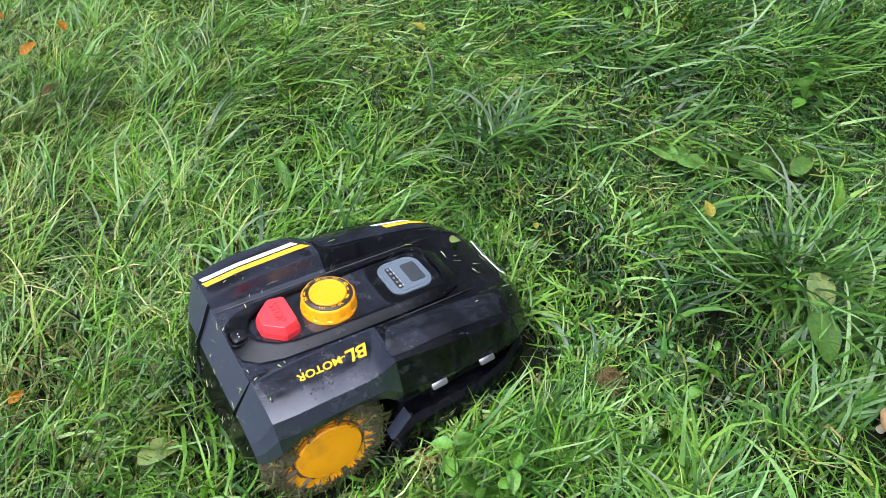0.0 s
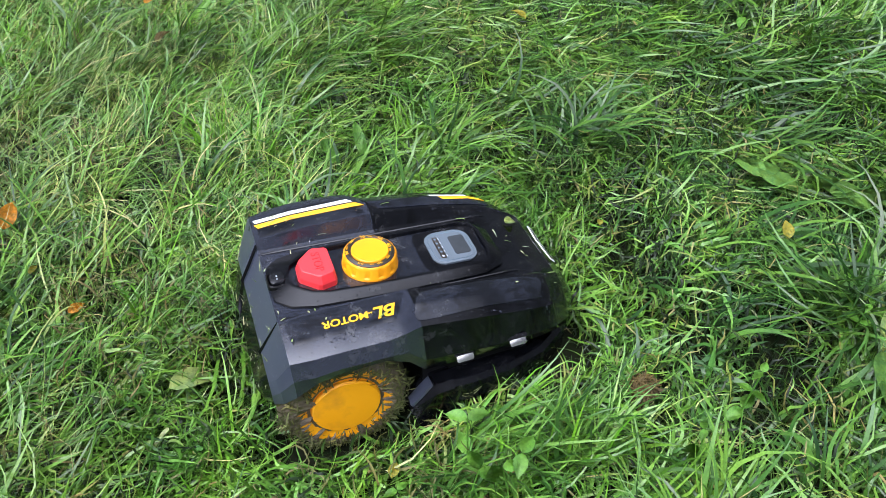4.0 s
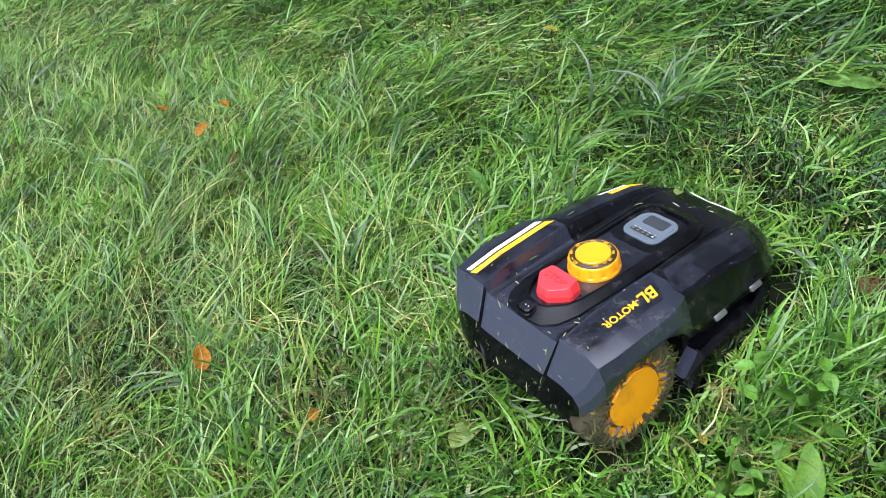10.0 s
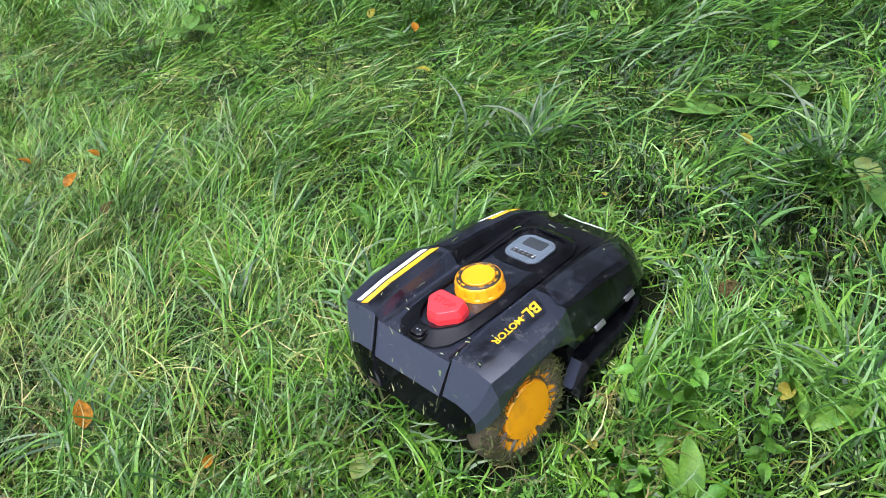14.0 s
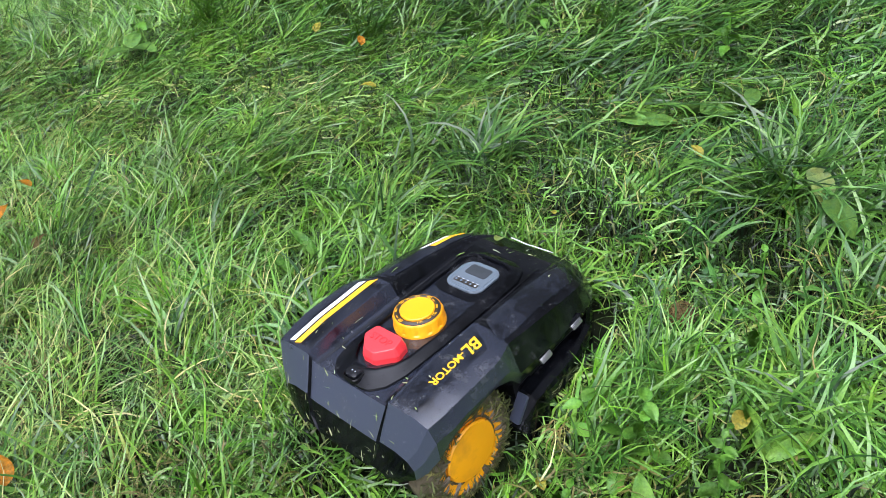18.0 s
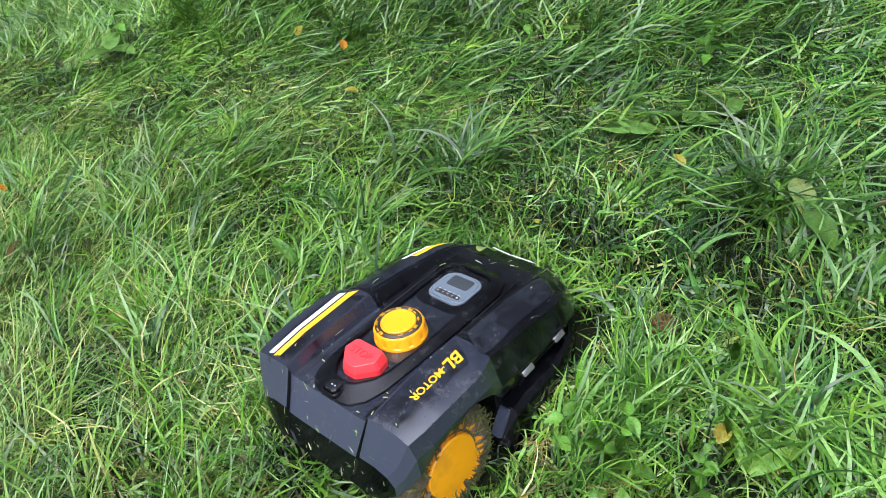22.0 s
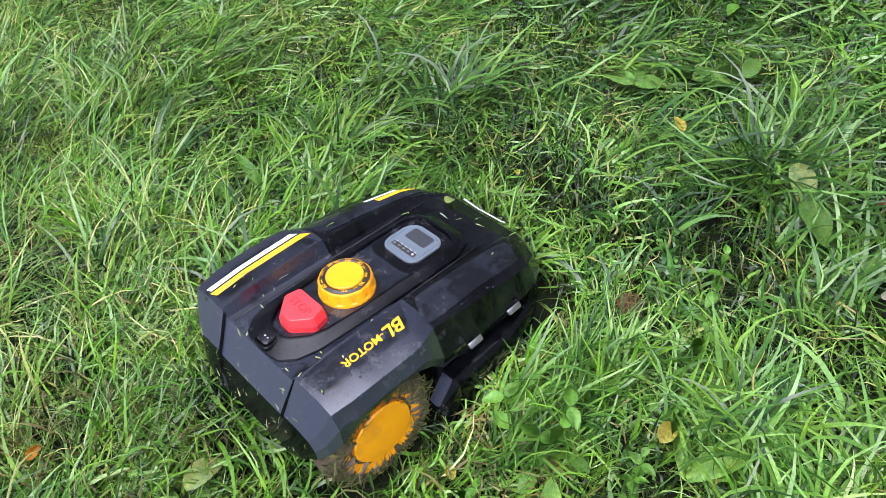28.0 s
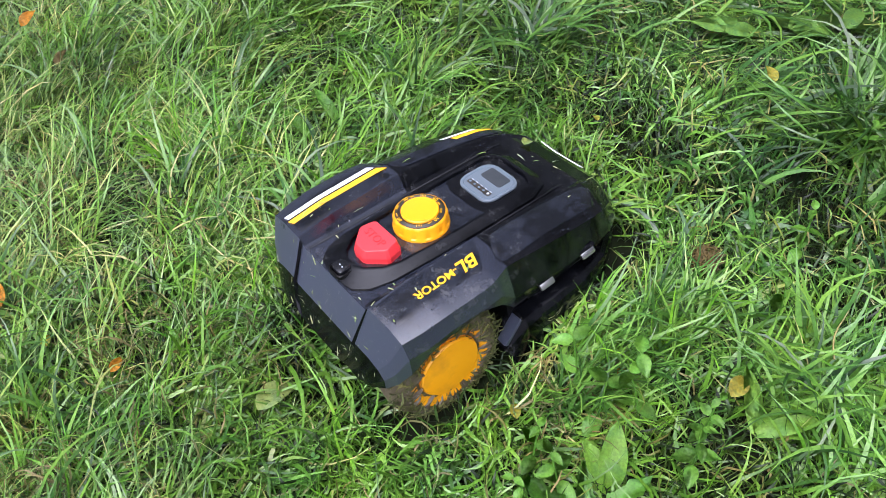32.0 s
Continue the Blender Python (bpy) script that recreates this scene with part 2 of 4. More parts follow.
WEED = leafy("weed_leaf", ((0.0, (0.072, 0.205, 0.028)), (0.5, (0.096, 0.245, 0.038)), (1.0, (0.135, 0.290, 0.055))), patch=((0.35, (0.88, 0.88, 0.88)), (0.65, (1.12, 1.12, 1.12))), rough=0.40, through=0.16, scale=6.0)
DOCK = leafy("dock_leaf", ((0.0, (0.130, 0.295, 0.040)), (1.0, (0.180, 0.350, 0.062))), patch=((0.35, (0.88, 0.88, 0.88)), (0.65, (1.12, 1.12, 1.12))), rough=0.42, through=0.16, scale=8.0)
DULLEAF = leafy("wilted_leaf", ((0.0, (0.095, 0.215, 0.045)), (1.0, (0.135, 0.260, 0.065))), patch=((0.35, (0.85, 0.85, 0.85)), (0.65, (1.12, 1.12, 1.12))), rough=0.5, through=0.2, scale=14.0)
CLOVER = leafy("clover_leaf", ((0.0, (0.045, 0.150, 0.022)), (1.0, (0.095, 0.250, 0.040))), rough=0.45, through=0.3)
ORANGE = leafy("orange_leaf", ((0.0, (0.46, 0.17, 0.018)), (1.0, (0.58, 0.27, 0.03))), rough=0.5, through=0.25, scale=30.0)
YLEAF = leafy("yellow_leaf", ((0.0, (0.34, 0.31, 0.05)), (1.0, (0.45, 0.38, 0.09))), rough=0.5, through=0.25, scale=30.0)
RLEAF = leafy("red_brown_leaf", ((0.0, (0.13, 0.05, 0.03)), (1.0, (0.20, 0.085, 0.05))), rough=0.55, through=0.2, scale=30.0)
CAP = plain("mushroom_cap", (0.25, 0.150, 0.065), 0.5, grain=90, vary=0.25, dirt=0.5, dirt_colour=(0.20, 0.09, 0.03))
FLESH = plain("mushroom_stem", (0.62, 0.54, 0.40), 0.6, vary=0.2)
BROWN = leafy("dead_grass", ((0.0, (0.050, 0.034, 0.014)), (1.0, (0.125, 0.088, 0.035))), through=0.1, rough=0.7)
DRIED = leafy("matted_dead_blade", ((0.0, (0.045, 0.048, 0.014)), (0.4, (0.085, 0.092, 0.026)), (0.75, (0.130, 0.112, 0.044)), (1.0, (0.20, 0.155, 0.080))), through=0.08, rough=0.6)
CLIPPED = leafy("clipped_grass", ((0.0, (0.20, 0.24, 0.13)), (0.5, (0.34, 0.35, 0.26)), (1.0, (0.12, 0.20, 0.05))), through=0.1, rough=0.5)
STUCK = leafy("grass_in_mud", ((0.0, (0.035, 0.035, 0.016)), (0.4, (0.065, 0.070, 0.026)), (0.75, (0.105, 0.115, 0.040)), (1.0, (0.20, 0.165, 0.085))), through=0.05, rough=0.6)
WATER = plain("water_drop", (0.014, 0.017, 0.026), 0.03, spec=0.7, vary=0.1, bump=0.0)
PALELEAF = leafy("pale_wilted_leaf", ((0.0, (0.26, 0.34, 0.13)), (1.0, (0.33, 0.40, 0.17))), patch=((0.35, (0.9, 0.9, 0.9)), (0.65, (1.1, 1.1, 1.1))), rough=0.5, through=0.15, scale=8.0)


# ---- mesh helpers ----
def part(name, bm, mat, parent=None, label="", smooth=False):
    """Links a bmesh as one mesh object."""
    me = bpy.data.meshes.new(name)
    bmesh.ops.recalc_face_normals(bm, faces=bm.faces)
    bm.to_mesh(me)
    bm.free()
    return finish(name, me, mat, parent, label, smooth)


def finish(name, me, mat, parent=None, label="", smooth=False):
    me.materials.append(mat)
    if smooth:
        me.shade_smooth()
        me.set_sharp_from_angle(angle=radians(38))
    ob = new(name, me)
    if parent is not None:
        ob.parent = parent
    if label:
        ob["label"] = label
    return ob


def thing(name, m, label, category, group="", kind=""):
    e = new(name)
    e.matrix_world = m
    e.empty_display_size = 0.05
    return tagged(e, label, category, group, kind)


def prism(outline, low, high, bevel=0.0, segments=2, at=None):
    """A plate from an outline in x and y, between two heights; at: a pose for it."""
    bm = bmesh.new()
    below = [bm.verts.new((x, y, low)) for x, y in outline]
    above = [bm.verts.new((x, y, high)) for x, y in outline]
    k = len(outline)
    bm.faces.new(below[::-1])
    top = bm.faces.new(above)
    for i in range(k):
        bm.faces.new((below[i], below[(i + 1) % k], above[(i + 1) % k], above[i]))
    if bevel:
        bmesh.ops.bevel(bm, geom=list(top.edges), offset=bevel, segments=segments, affect="EDGES", profile=0.5)
    if at is not None:
        bm.transform(at)
    return bm


def lathe(profile, steps=48, at=None, wobble=None):
    """Turns a profile of (radius, height) about z."""
    bm = bmesh.new()
    rings = []
    for j, (r, z) in enumerate(profile):
        if r < 1e-6:
            rings.append([bm.verts.new((0, 0, z))])
        else:
            ring = []
            for i in range(steps):
                a = 2 * math.pi * i / steps
                rr = r * (wobble(a, j) if wobble else 1)
                ring.append(bm.verts.new((rr * math.cos(a), rr * math.sin(a), z)))
            rings.append(ring)
    for a, b in zip(rings, rings[1:]):
        for i in range(steps):
            q = [a[i % len(a)], a[(i + 1) % len(a)], b[(i + 1) % len(b)], b[i % len(b)]]
            q = list(dict.fromkeys(q))
            if len(q) > 2:
                bm.faces.new(q)
    if at is not None:
        bm.transform(at)
    return bm


def rounded(w, h, r, n=5):
    out = []
    for cx, cy, a0 in ((w / 2 - r, h / 2 - r, 0), (-w / 2 + r, h / 2 - r, 90), (-w / 2 + r, -h / 2 + r, 180), (w / 2 - r, -h / 2 + r, 270)):
        for i in range(n + 1):
            a = radians(a0 + 90 * i / n)
            out.append((cx + r * math.cos(a), cy + r * math.sin(a)))
    return out


def loft(sections, close=False, caps=False):
    bm = bmesh.new()
    rows = [[bm.verts.new(p) for p in s] for s in sections]
    for a, b in zip(rows, rows[1:]):
        k = len(a)
        for i in range(k if close else k - 1):
            j = (i + 1) % k
            q = list(dict.fromkeys((a[i], a[j], b[j], b[i])))
            if len(q) > 2:
                bm.faces.new(q)
    if caps:
        bm.faces.new(rows[0])
        bm.faces.new(rows[-1][::-1])
    return bm


def words(text, size, mat, parent, m, name, label="", depth=0.0006, shear=0.0, bold=0.0):
    c = bpy.data.curves.new(name, "FONT")
    c.body, c.size, c.extrude, c.shear, c.offset = text, size, depth, shear, bold
    c.align_x, c.align_y = "CENTER", "CENTER"
    holder = new(name, c)
    dg = bpy.context.evaluated_depsgraph_get()
    me = bpy.data.meshes.new_from_object(holder.evaluated_get(dg))
    bpy.data.objects.remove(holder)
    me.transform(m)
    return finish(name, me, mat, parent, label)


# ---- robot mower ----
# The shell is drawn by eight long lines from the rear to the nose; each gives distance from the middle and height at a few places along x.
def line(*knots):
    return np.array([k[0] for k in knots]), np.array([k[1] for k in knots])


MIDDLE_OUT = line((0.022, 0), (0.517, 0))
MIDDLE_UP = line((0.022, 0.140), (0.040, 0.185), (0.070, 0.232), (0.41, 0.206), (0.445, 0.197), (0.48, 0.180), (0.503, 0.155), (0.517, 0.118))
DECK_EDGE_OUT = line((0.022, 0.046), (0.028, 0.053), (0.040, 0.060), (0.070, 0.067), (0.43, 0.064), (0.475, 0.058), (0.50, 0.045), (0.517, 0.034))
FOOT_OUT = line((0.022, 0.054), (0.028, 0.063), (0.040, 0.071), (0.070, 0.0785), (0.24, 0.0785), (0.43, 0.077), (0.475, 0.068), (0.50, 0.053), (0.517, 0.040))
FOOT_UP = line((0.022, 0.140), (0.040, 0.186), (0.070, 0.234), (0.24, 0.222), (0.41, 0.206), (0.445, 0.197), (0.48, 0.180), (0.503, 0.155), (0.517, 0.118))
RIDGE_OUT = line((0.022, 0.060), (0.028, 0.071), (0.040, 0.080), (0.070, 0.0865), (0.24, 0.0885), (0.34, 0.089), (0.43, 0.086), (0.475, 0.075), (0.50, 0.058), (0.517, 0.044))
RIDGE_UP = line((0.022, 0.148), (0.040, 0.193), (0.070, 0.247), (0.13, 0.251), (0.24, 0.246), (0.34, 0.230), (0.41, 0.2135), (0.445, 0.201), (0.48, 0.181), (0.503, 0.155), (0.517, 0.117))
WING_TOP_OUT = line((0.022, 0.074), (0.028, 0.091), (0.040, 0.108), (0.052, 0.121), (0.070, 0.133), (0.10, 0.1375), (0.19, 0.140), (0.22, 0.132), (0.245, 0.118), (0.34, 0.118), (0.41, 0.115), (0.445, 0.108), (0.48, 0.092), (0.503, 0.072), (0.517, 0.055))
WING_TOP_UP = line((0.022, 0.150), (0.040, 0.194), (0.070, 0.2470), (0.13, 0.2500), (0.22, 0.2475), (0.245, 0.245), (0.34, 0.2285), (0.41, 0.2105), (0.445, 0.196), (0.48, 0.173), (0.503, 0.148), (0.517, 0.113))
SHOULDER_OUT = line((0.022, 0.086), (0.028, 0.108), (0.040, 0.130), (0.052, 0.145), (0.070, 0.1565), (0.10, 0.161), (0.13, 0.163), (0.20, 0.163), (0.22, 0.159), (0.245, 0.148), (0.34, 0.149), (0.41, 0.143), (0.445, 0.131), (0.48, 0.110), (0.503, 0.085), (0.517, 0.064))
SHOULDER_UP = line((0.022, 0.149), (0.040, 0.187), (0.070, 0.2395), (0.13, 0.2430), (0.22, 0.2385), (0.245, 0.232), (0.34, 0.216), (0.41, 0.198), (0.445, 0.182), (0.48, 0.159), (0.503, 0.134), (0.517, 0.106))
FLANK_OUT = line((0.022, 0.092), (0.028, 0.116), (0.040, 0.139), (0.052, 0.153), (0.070, 0.165), (0.10, 0.171), (0.13, 0.172), (0.20, 0.172), (0.22, 0.168), (0.245, 0.160), (0.34, 0.163), (0.41, 0.157), (0.445, 0.145), (0.48, 0.122), (0.503, 0.094), (0.517, 0.070))
FLANK_UP = line((0.022, 0.143), (0.040, 0.172), (0.070, 0.216), (0.13, 0.223), (0.20, 0.219), (0.22, 0.211), (0.245, 0.178), (0.34, 0.170), (0.41, 0.162), (0.445, 0.150), (0.48, 0.134), (0.503, 0.116), (0.517, 0.097))
HEM_OUT = line((0.022, 0.089), (0.028, 0.112), (0.040, 0.135), (0.052, 0.150), (0.070, 0.162), (0.10, 0.168), (0.13, 0.169), (0.22, 0.164), (0.245, 0.154), (0.34, 0.158), (0.41, 0.152), (0.445, 0.140), (0.48, 0.118), (0.503, 0.090), (0.517, 0.067))
HEM_UP = line((0.022, 0.138), (0.040, 0.150), (0.070, 0.182), (0.10, 0.205), (0.13, 0.211), (0.19, 0.206), (0.22, 0.190), (0.245, 0.152), (0.34, 0.154), (0.41, 0.147), (0.445, 0.136), (0.48, 0.118), (0.503, 0.100), (0.517, 0.088))
LINES = [(MIDDLE_OUT, MIDDLE_UP), (DECK_EDGE_OUT, MIDDLE_UP), (FOOT_OUT, FOOT_UP), (RIDGE_OUT, RIDGE_UP), (WING_TOP_OUT, WING_TOP_UP), (SHOULDER_OUT, SHOULDER_UP), (FLANK_OUT, FLANK_UP), (HEM_OUT, HEM_UP)]
SX = [0.022, 0.028, 0.040, 0.052, 0.070, 0.10, 0.13, 0.19, 0.22, 0.245, 0.29, 0.34, 0.41, 0.445, 0.48, 0.503, 0.517]


def section(x):
    """Half cross-section at x, from the middle outwards and down."""
    return [float(np.interp(x, *o)) for o, u in LINES], [float(np.interp(x, *u)) for o, u in LINES]


def top_z(x, y):
    """Height of the shell's upper side."""
    ys, zs = section(x)
    return float(np.interp(abs(y), ys[:7], zs[:7]))


def deck_z(x):
    return 0.2415 - 0.082 * x


def deck(x, y, lift=0.0, turn=0.0):
    """A pose on the sloping middle deck."""
    return Matrix.Translation((x, y, deck_z(x) + lift)) @ pose(0, 0, 0, 0, 4.69, turn)


def patch(outline, lift, thick, nu=14, nv=5, soft=0.0):
    """A thin plate over the shell: outline is four corners, rear inner, front inner, front outer, rear outer, in x and y."""
    (ax, ay), (bx, by), (cx, cy), (dx, dy) = outline
    bm = bmesh.new()
    layers = []
    for extra in (lift, lift - thick):
        grid = []
        for i in range(nu + 1):
            row = []
            for j in range(nv + 1):
                u, v = i / nu, j / nv
                if soft:
                    a, b = 2 * i / nu - 1, 2 * j / nv - 1
                    u = 0.5 + 0.5 * a * math.sqrt(1 - soft * abs(b) ** 5)
                    v = 0.5 + 0.5 * b * math.sqrt(1 - soft * abs(a) ** 9)
                x = (ax * (1 - u) + bx * u) * (1 - v) + (dx * (1 - u) + cx * u) * v
                y = (ay * (1 - u) + by * u) * (1 - v) + (dy * (1 - u) + cy * u) * v
                edge = min(i, nu - i, j, nv - j) == 0 and extra == lift
                row.append(bm.verts.new((x, y, top_z(x, y) + extra - (0.0008 if edge else 0))))
            grid.append(row)
        layers.append(grid)
    top, low = layers
    for i in range(nu):
        for j in range(nv):
            bm.faces.new((top[i][j], top[i + 1][j], top[i + 1][j + 1], top[i][j + 1]))
            bm.faces.new((low[i][j + 1], low[i + 1][j + 1], low[i + 1][j], low[i][j]))
    rim = [(i, 0) for i in range(nu)] + [(nu, j) for j in range(nv)] + [(i, nv) for i in range(nu, 0, -1)] + [(0, j) for j in range(nv, 0, -1)]
    for a, b in zip(rim, rim[1:] + rim[:1]):
        bm.faces.new((top[a[0]][a[1]], top[b[0]][b[1]], low[b[0]][b[1]], low[a[0]][a[1]]))
    return bm


def ring_plate(outer, inner, low, high, at):
    """A raised rim between two outlines with as many points."""
    bm = bmesh.new()
    mid = [((a[0] * 0.5 + b[0] * 0.5), (a[1] * 0.5 + b[1] * 0.5)) for a, b in zip(outer, inner)]
    loops = [[bm.verts.new((x, y, z)) for x, y in o] for o, z in ((outer, low), (outer, high - 0.002), (mid, high), (inner, high - 0.002), (inner, low))]
    k = len(outer)
    for a, b in zip(loops, loops[1:]):
        for i in range(k):
            bm.faces.new((a[i], a[(i + 1) % k], b[(i + 1) % k], b[i]))
    bm.transform(at)
    return bm


mower = thing("robot_mower", pose(0, 0, -0.0124, -6.5, 2.0, 0) @ pose(0.2094, -0.0048, 0.25, 2.0, 0, 3.8) @ Matrix.Translation((-0.217, 0, -0.25)),
              "wet black robot lawn mower with yellow dial and muddy wheels", "robot mower")

xs = sorted({round(float(v), 4) for a, b in zip(SX, SX[1:]) for v in np.linspace(a, b, 5)})
hull = []
for x in xs:
    ys, zs = section(x)
    hull.append([(x, -ys[k], zs[k]) for k in range(7, 0, -1)] + [(x, ys[k], zs[k]) for k in range(8)])
for name, rows, mat, label in (("shell", [h for h in hull if h[0][0] > 0.244], GLOSS, "glossy wet black plastic shell"),
                               ("rear_shell", [h for h in hull if 0.069 < h[0][0] < 0.246], SHELL, "wet charcoal shell over the drive wheels"),
                               ("rear_cover", [h for h in hull if 0.039 < h[0][0] < 0.071], REAR, "satin charcoal rear cover with facets"),
                               ("rear_lip", [h for h in hull if h[0][0] < 0.041], GLOSS, "glossy black rear edge below the facets")):
    shell_bm = loft(rows)
    bmesh.ops.recalc_face_normals(shell_bm, faces=shell_bm.faces)
    bmesh.ops.solidify(shell_bm, geom=list(shell_bm.faces), thickness=0.003)
    part(name, shell_bm, mat, mower, label, smooth=True).data.set_sharp_from_angle(angle=radians(17 if mat is not SHELL else 25))
# Ridges between the facets at the rear.
for s in (-1, 1):
    ridge = loft([[(x - 0.0015, s * (y - 0.003), z), (x - 0.003, s * y, z + 0.0045), (x - 0.0015, s * (y + 0.006), z)] for x, y, z in ((0.072, 0.0825, 0.2400), (0.055, 0.078, 0.2120), (0.0395, 0.0745, 0.1870))], close=True, caps=True)
    part("facet_ridge", ridge, GLOSS, mower, "raised black edge between the facets").data.set_sharp_from_angle(angle=radians(20))

# Lower chassis between the wheels, and the rear bumper.
part("chassis", prism([(0.060, -0.092), (0.235, -0.092), (0.245, -0.138), (0.40, -0.136), (0.46, -0.105), (0.492, -0.05), (0.492, 0.05), (0.46, 0.105), (0.40, 0.136), (0.245, 0.138), (0.235, 0.092), (0.060, 0.092)], 0.045, 0.142, 0.006), DULL, mower, "dark matt underbody")
bump_bm = loft([[(x, y, z) for x, z in ((0.060, 0.142), (0.034, 0.138), (0.030, 0.130), (0.038, 0.118), (0.060, 0.112))] for y in np.linspace(-0.108, 0.108, 12)], caps=True, close=True)
bmesh.ops.bevel(bump_bm, geom=list(bump_bm.edges), offset=0.003, segments=2, affect="EDGES")
part("rear_bumper", bump_bm, SATIN, mower, "dark rear bumper with grass clippings", smooth=True)

# Wing panels.
for s in (-1, 1):
    part("rear_wing_panel", patch([(0.0760, s * 0.0900), (0.240, s * 0.0915), (0.214, s * 0.1400), (0.080, s * 0.1370)], 0.0010, 0.003, 24, 10, soft=0.06), PANEL, mower, "charcoal wing panel, wet and scuffed", smooth=True).data.set_sharp_from_angle(angle=radians(24))
    part("front_wing_panel", patch([(0.256, s * 0.0975), (0.446, s * 0.0900), (0.428, s * 0.1290), (0.236, s * 0.1430)], 0.0020, 0.004, 26, 10, soft=0.14), PANEL, mower, "raised black front wing panel", smooth=True).data.set_sharp_from_angle(angle=radians(24))


# Stripes on one wing.
def stripe(x0, x1, y0, y1, skew, mat, label):
    lift = 0.0026 if x0 < 0.2 else 0.0030
    part("stripe", patch([(x0, y0), (x1, y0), (x1 - skew, y1), (x0 - skew * 0.4, y1)], lift, 0.0018, 16, 4), mat, mower, label)


stripe(0.079, 0.241, 0.1115, 0.1210, 0.012, STRIPE_Y, "yellow decal stripe")
stripe(0.0775, 0.226, 0.1245, 0.1320, 0.008, STRIPE_W, "white decal stripe")
stripe(0.368, 0.440, 0.1080, 0.1160, 0.012, STRIPE_Y, "yellow decal stripe")
stripe(0.352, 0.418, 0.1190, 0.1260, 0.010, STRIPE_W, "white decal stripe")

for s in (-1, 1):
    part("deck_rib", patch([(0.074, s * 0.0690), (0.420, s * 0.0665), (0.420, s * 0.0695), (0.074, s * 0.0722)], 0.0022, 0.003, 26, 2), SATIN, mower, "low satin rib beside the console", smooth=True)

# Writing on the other wing: reads towards the rear, tops outwards; it follows the curve of the panel.
def on_wing(text, size, x, y, shear, bold):
    ob = words(text, size, STRIPE_Y, mower, pose(x, y, 0, 0, 0, 180), "lettering", "yellow slanted letters", shear=shear, bold=bold, depth=0.0002)
    for v in ob.data.vertices:
        v.co.z += top_z(v.co.x, v.co.y) + 0.0018


on_wing("BL", 0.0295, 0.2070, -0.1190, 0.38, 0.0006)
on_wing("-MOTOR", 0.0168, 0.1555, -0.1185, 0.12, 0.0004)

# Console on the deck.
def console_outline(g):
    pts = [(0.096 + g * 0.9, -0.012 + g * 0.2), (0.102 + g * 0.8, -0.024 + g * 0.5), (0.124 + g * 0.5, -0.042 + g), (0.148, -0.049 + g), (0.200, -0.052 + g), (0.300, -0.053 + g), (0.366 - g * 0.3, -0.053 + g), (0.388 - g * 0.8, -0.044 + g * 0.8), (0.395 - g, -0.025 + g * 0.4)]
    return pts + [(x, -y) for x, y in reversed(pts)]


tilt = Matrix.Translation((0, 0, 0.2415)) @ pose(0, 0, 0, 0, 4.69, 0)
skirting = [(0.0725, -0.022), (0.0760, -0.036), (0.094, -0.052), (0.125, -0.060), (0.200, -0.0635), (0.300, -0.0645), (0.372, -0.0640), (0.402, -0.052), (0.411, -0.028)]
skirting = skirting + [(x, -y) for x, y in reversed(skirting)]
rim_bm = bmesh.new()
loops = [[rim_bm.verts.new((x, y, z)) for x, y in o] for o, z in ((skirting, -0.003), (skirting, 0.0005), (console_outline(-0.001), 0.0085), (console_outline(0.002), 0.0098), (console_outline(0.005), 0.0092), (console_outline(0.007), 0.0), (console_outline(0.007), -0.003))]
for a, b in zip(loops, loops[1:]):
    for i in range(len(a)):
        rim_bm.faces.new((a[i], a[(i + 1) % len(a)], b[(i + 1) % len(a)], b[i]))
rim_bm.transform(tilt)
part("console_rim", rim_bm, GLOSS, mower, "glossy black rim round the controls", smooth=True).data.set_sharp_from_angle(angle=radians(38))
part("console_floor", prism(console_outline(0.006), -0.003, 0.0035, at=tilt), PANEL, mower, "wet charcoal control deck")
part("display_recess", prism([(0.297, -0.0445), (0.381, -0.0445), (0.387, -0.036), (0.387, 0.036), (0.381, 0.0445), (0.297, 0.0445), (0.291, 0.03), (0.291, -0.03)], -0.002, 0.0048, at=tilt), GLOSS, mower, "black recess round the keypad")


keypad = part("keypad", prism(rounded(0.069, 0.072, 0.019), 0, 0.0035, 0.0012, at=deck(0.340, 0, 0.004)), SCREEN, mower, "blue-grey keypad plate")
part("keypad_border", ring_plate(rounded(0.062, 0.064, 0.016), rounded(0.0585, 0.0605, 0.0145), 0, 0.0044, deck(0.340, 0, 0.004)), SCREEN2, keypad)
part("display", prism(rounded(0.024, 0.042, 0.004, 3), 0, 0.0042, at=deck(0.354, 0, 0.004)), GLASS, keypad, "dark display window")
part("key_strip", prism(rounded(0.0085, 0.048, 0.002, 3), 0, 0.0040, at=deck(0.3225, 0, 0.004)), INK, keypad, "dark strip of keys")
for i in range(5):
    part("key", lathe([(0, 0.0), (0.0021, 0.0), (0.0021, 0.0043), (0.0016, 0.0046), (0, 0.0046)], 14, at=deck(0.3225, -0.0195 + i * 0.0098, 0.004)), SCREEN2 if i else PALE, keypad)
    part("key_print", prism([(0.0006, -0.0022), (0.0006, 0.0022), (-0.0006, 0.0022), (-0.0006, -0.0022)], 0.0036, 0.0043, at=deck(0.3275, -0.0195 + i * 0.0098, 0.004)), PALE, keypad)

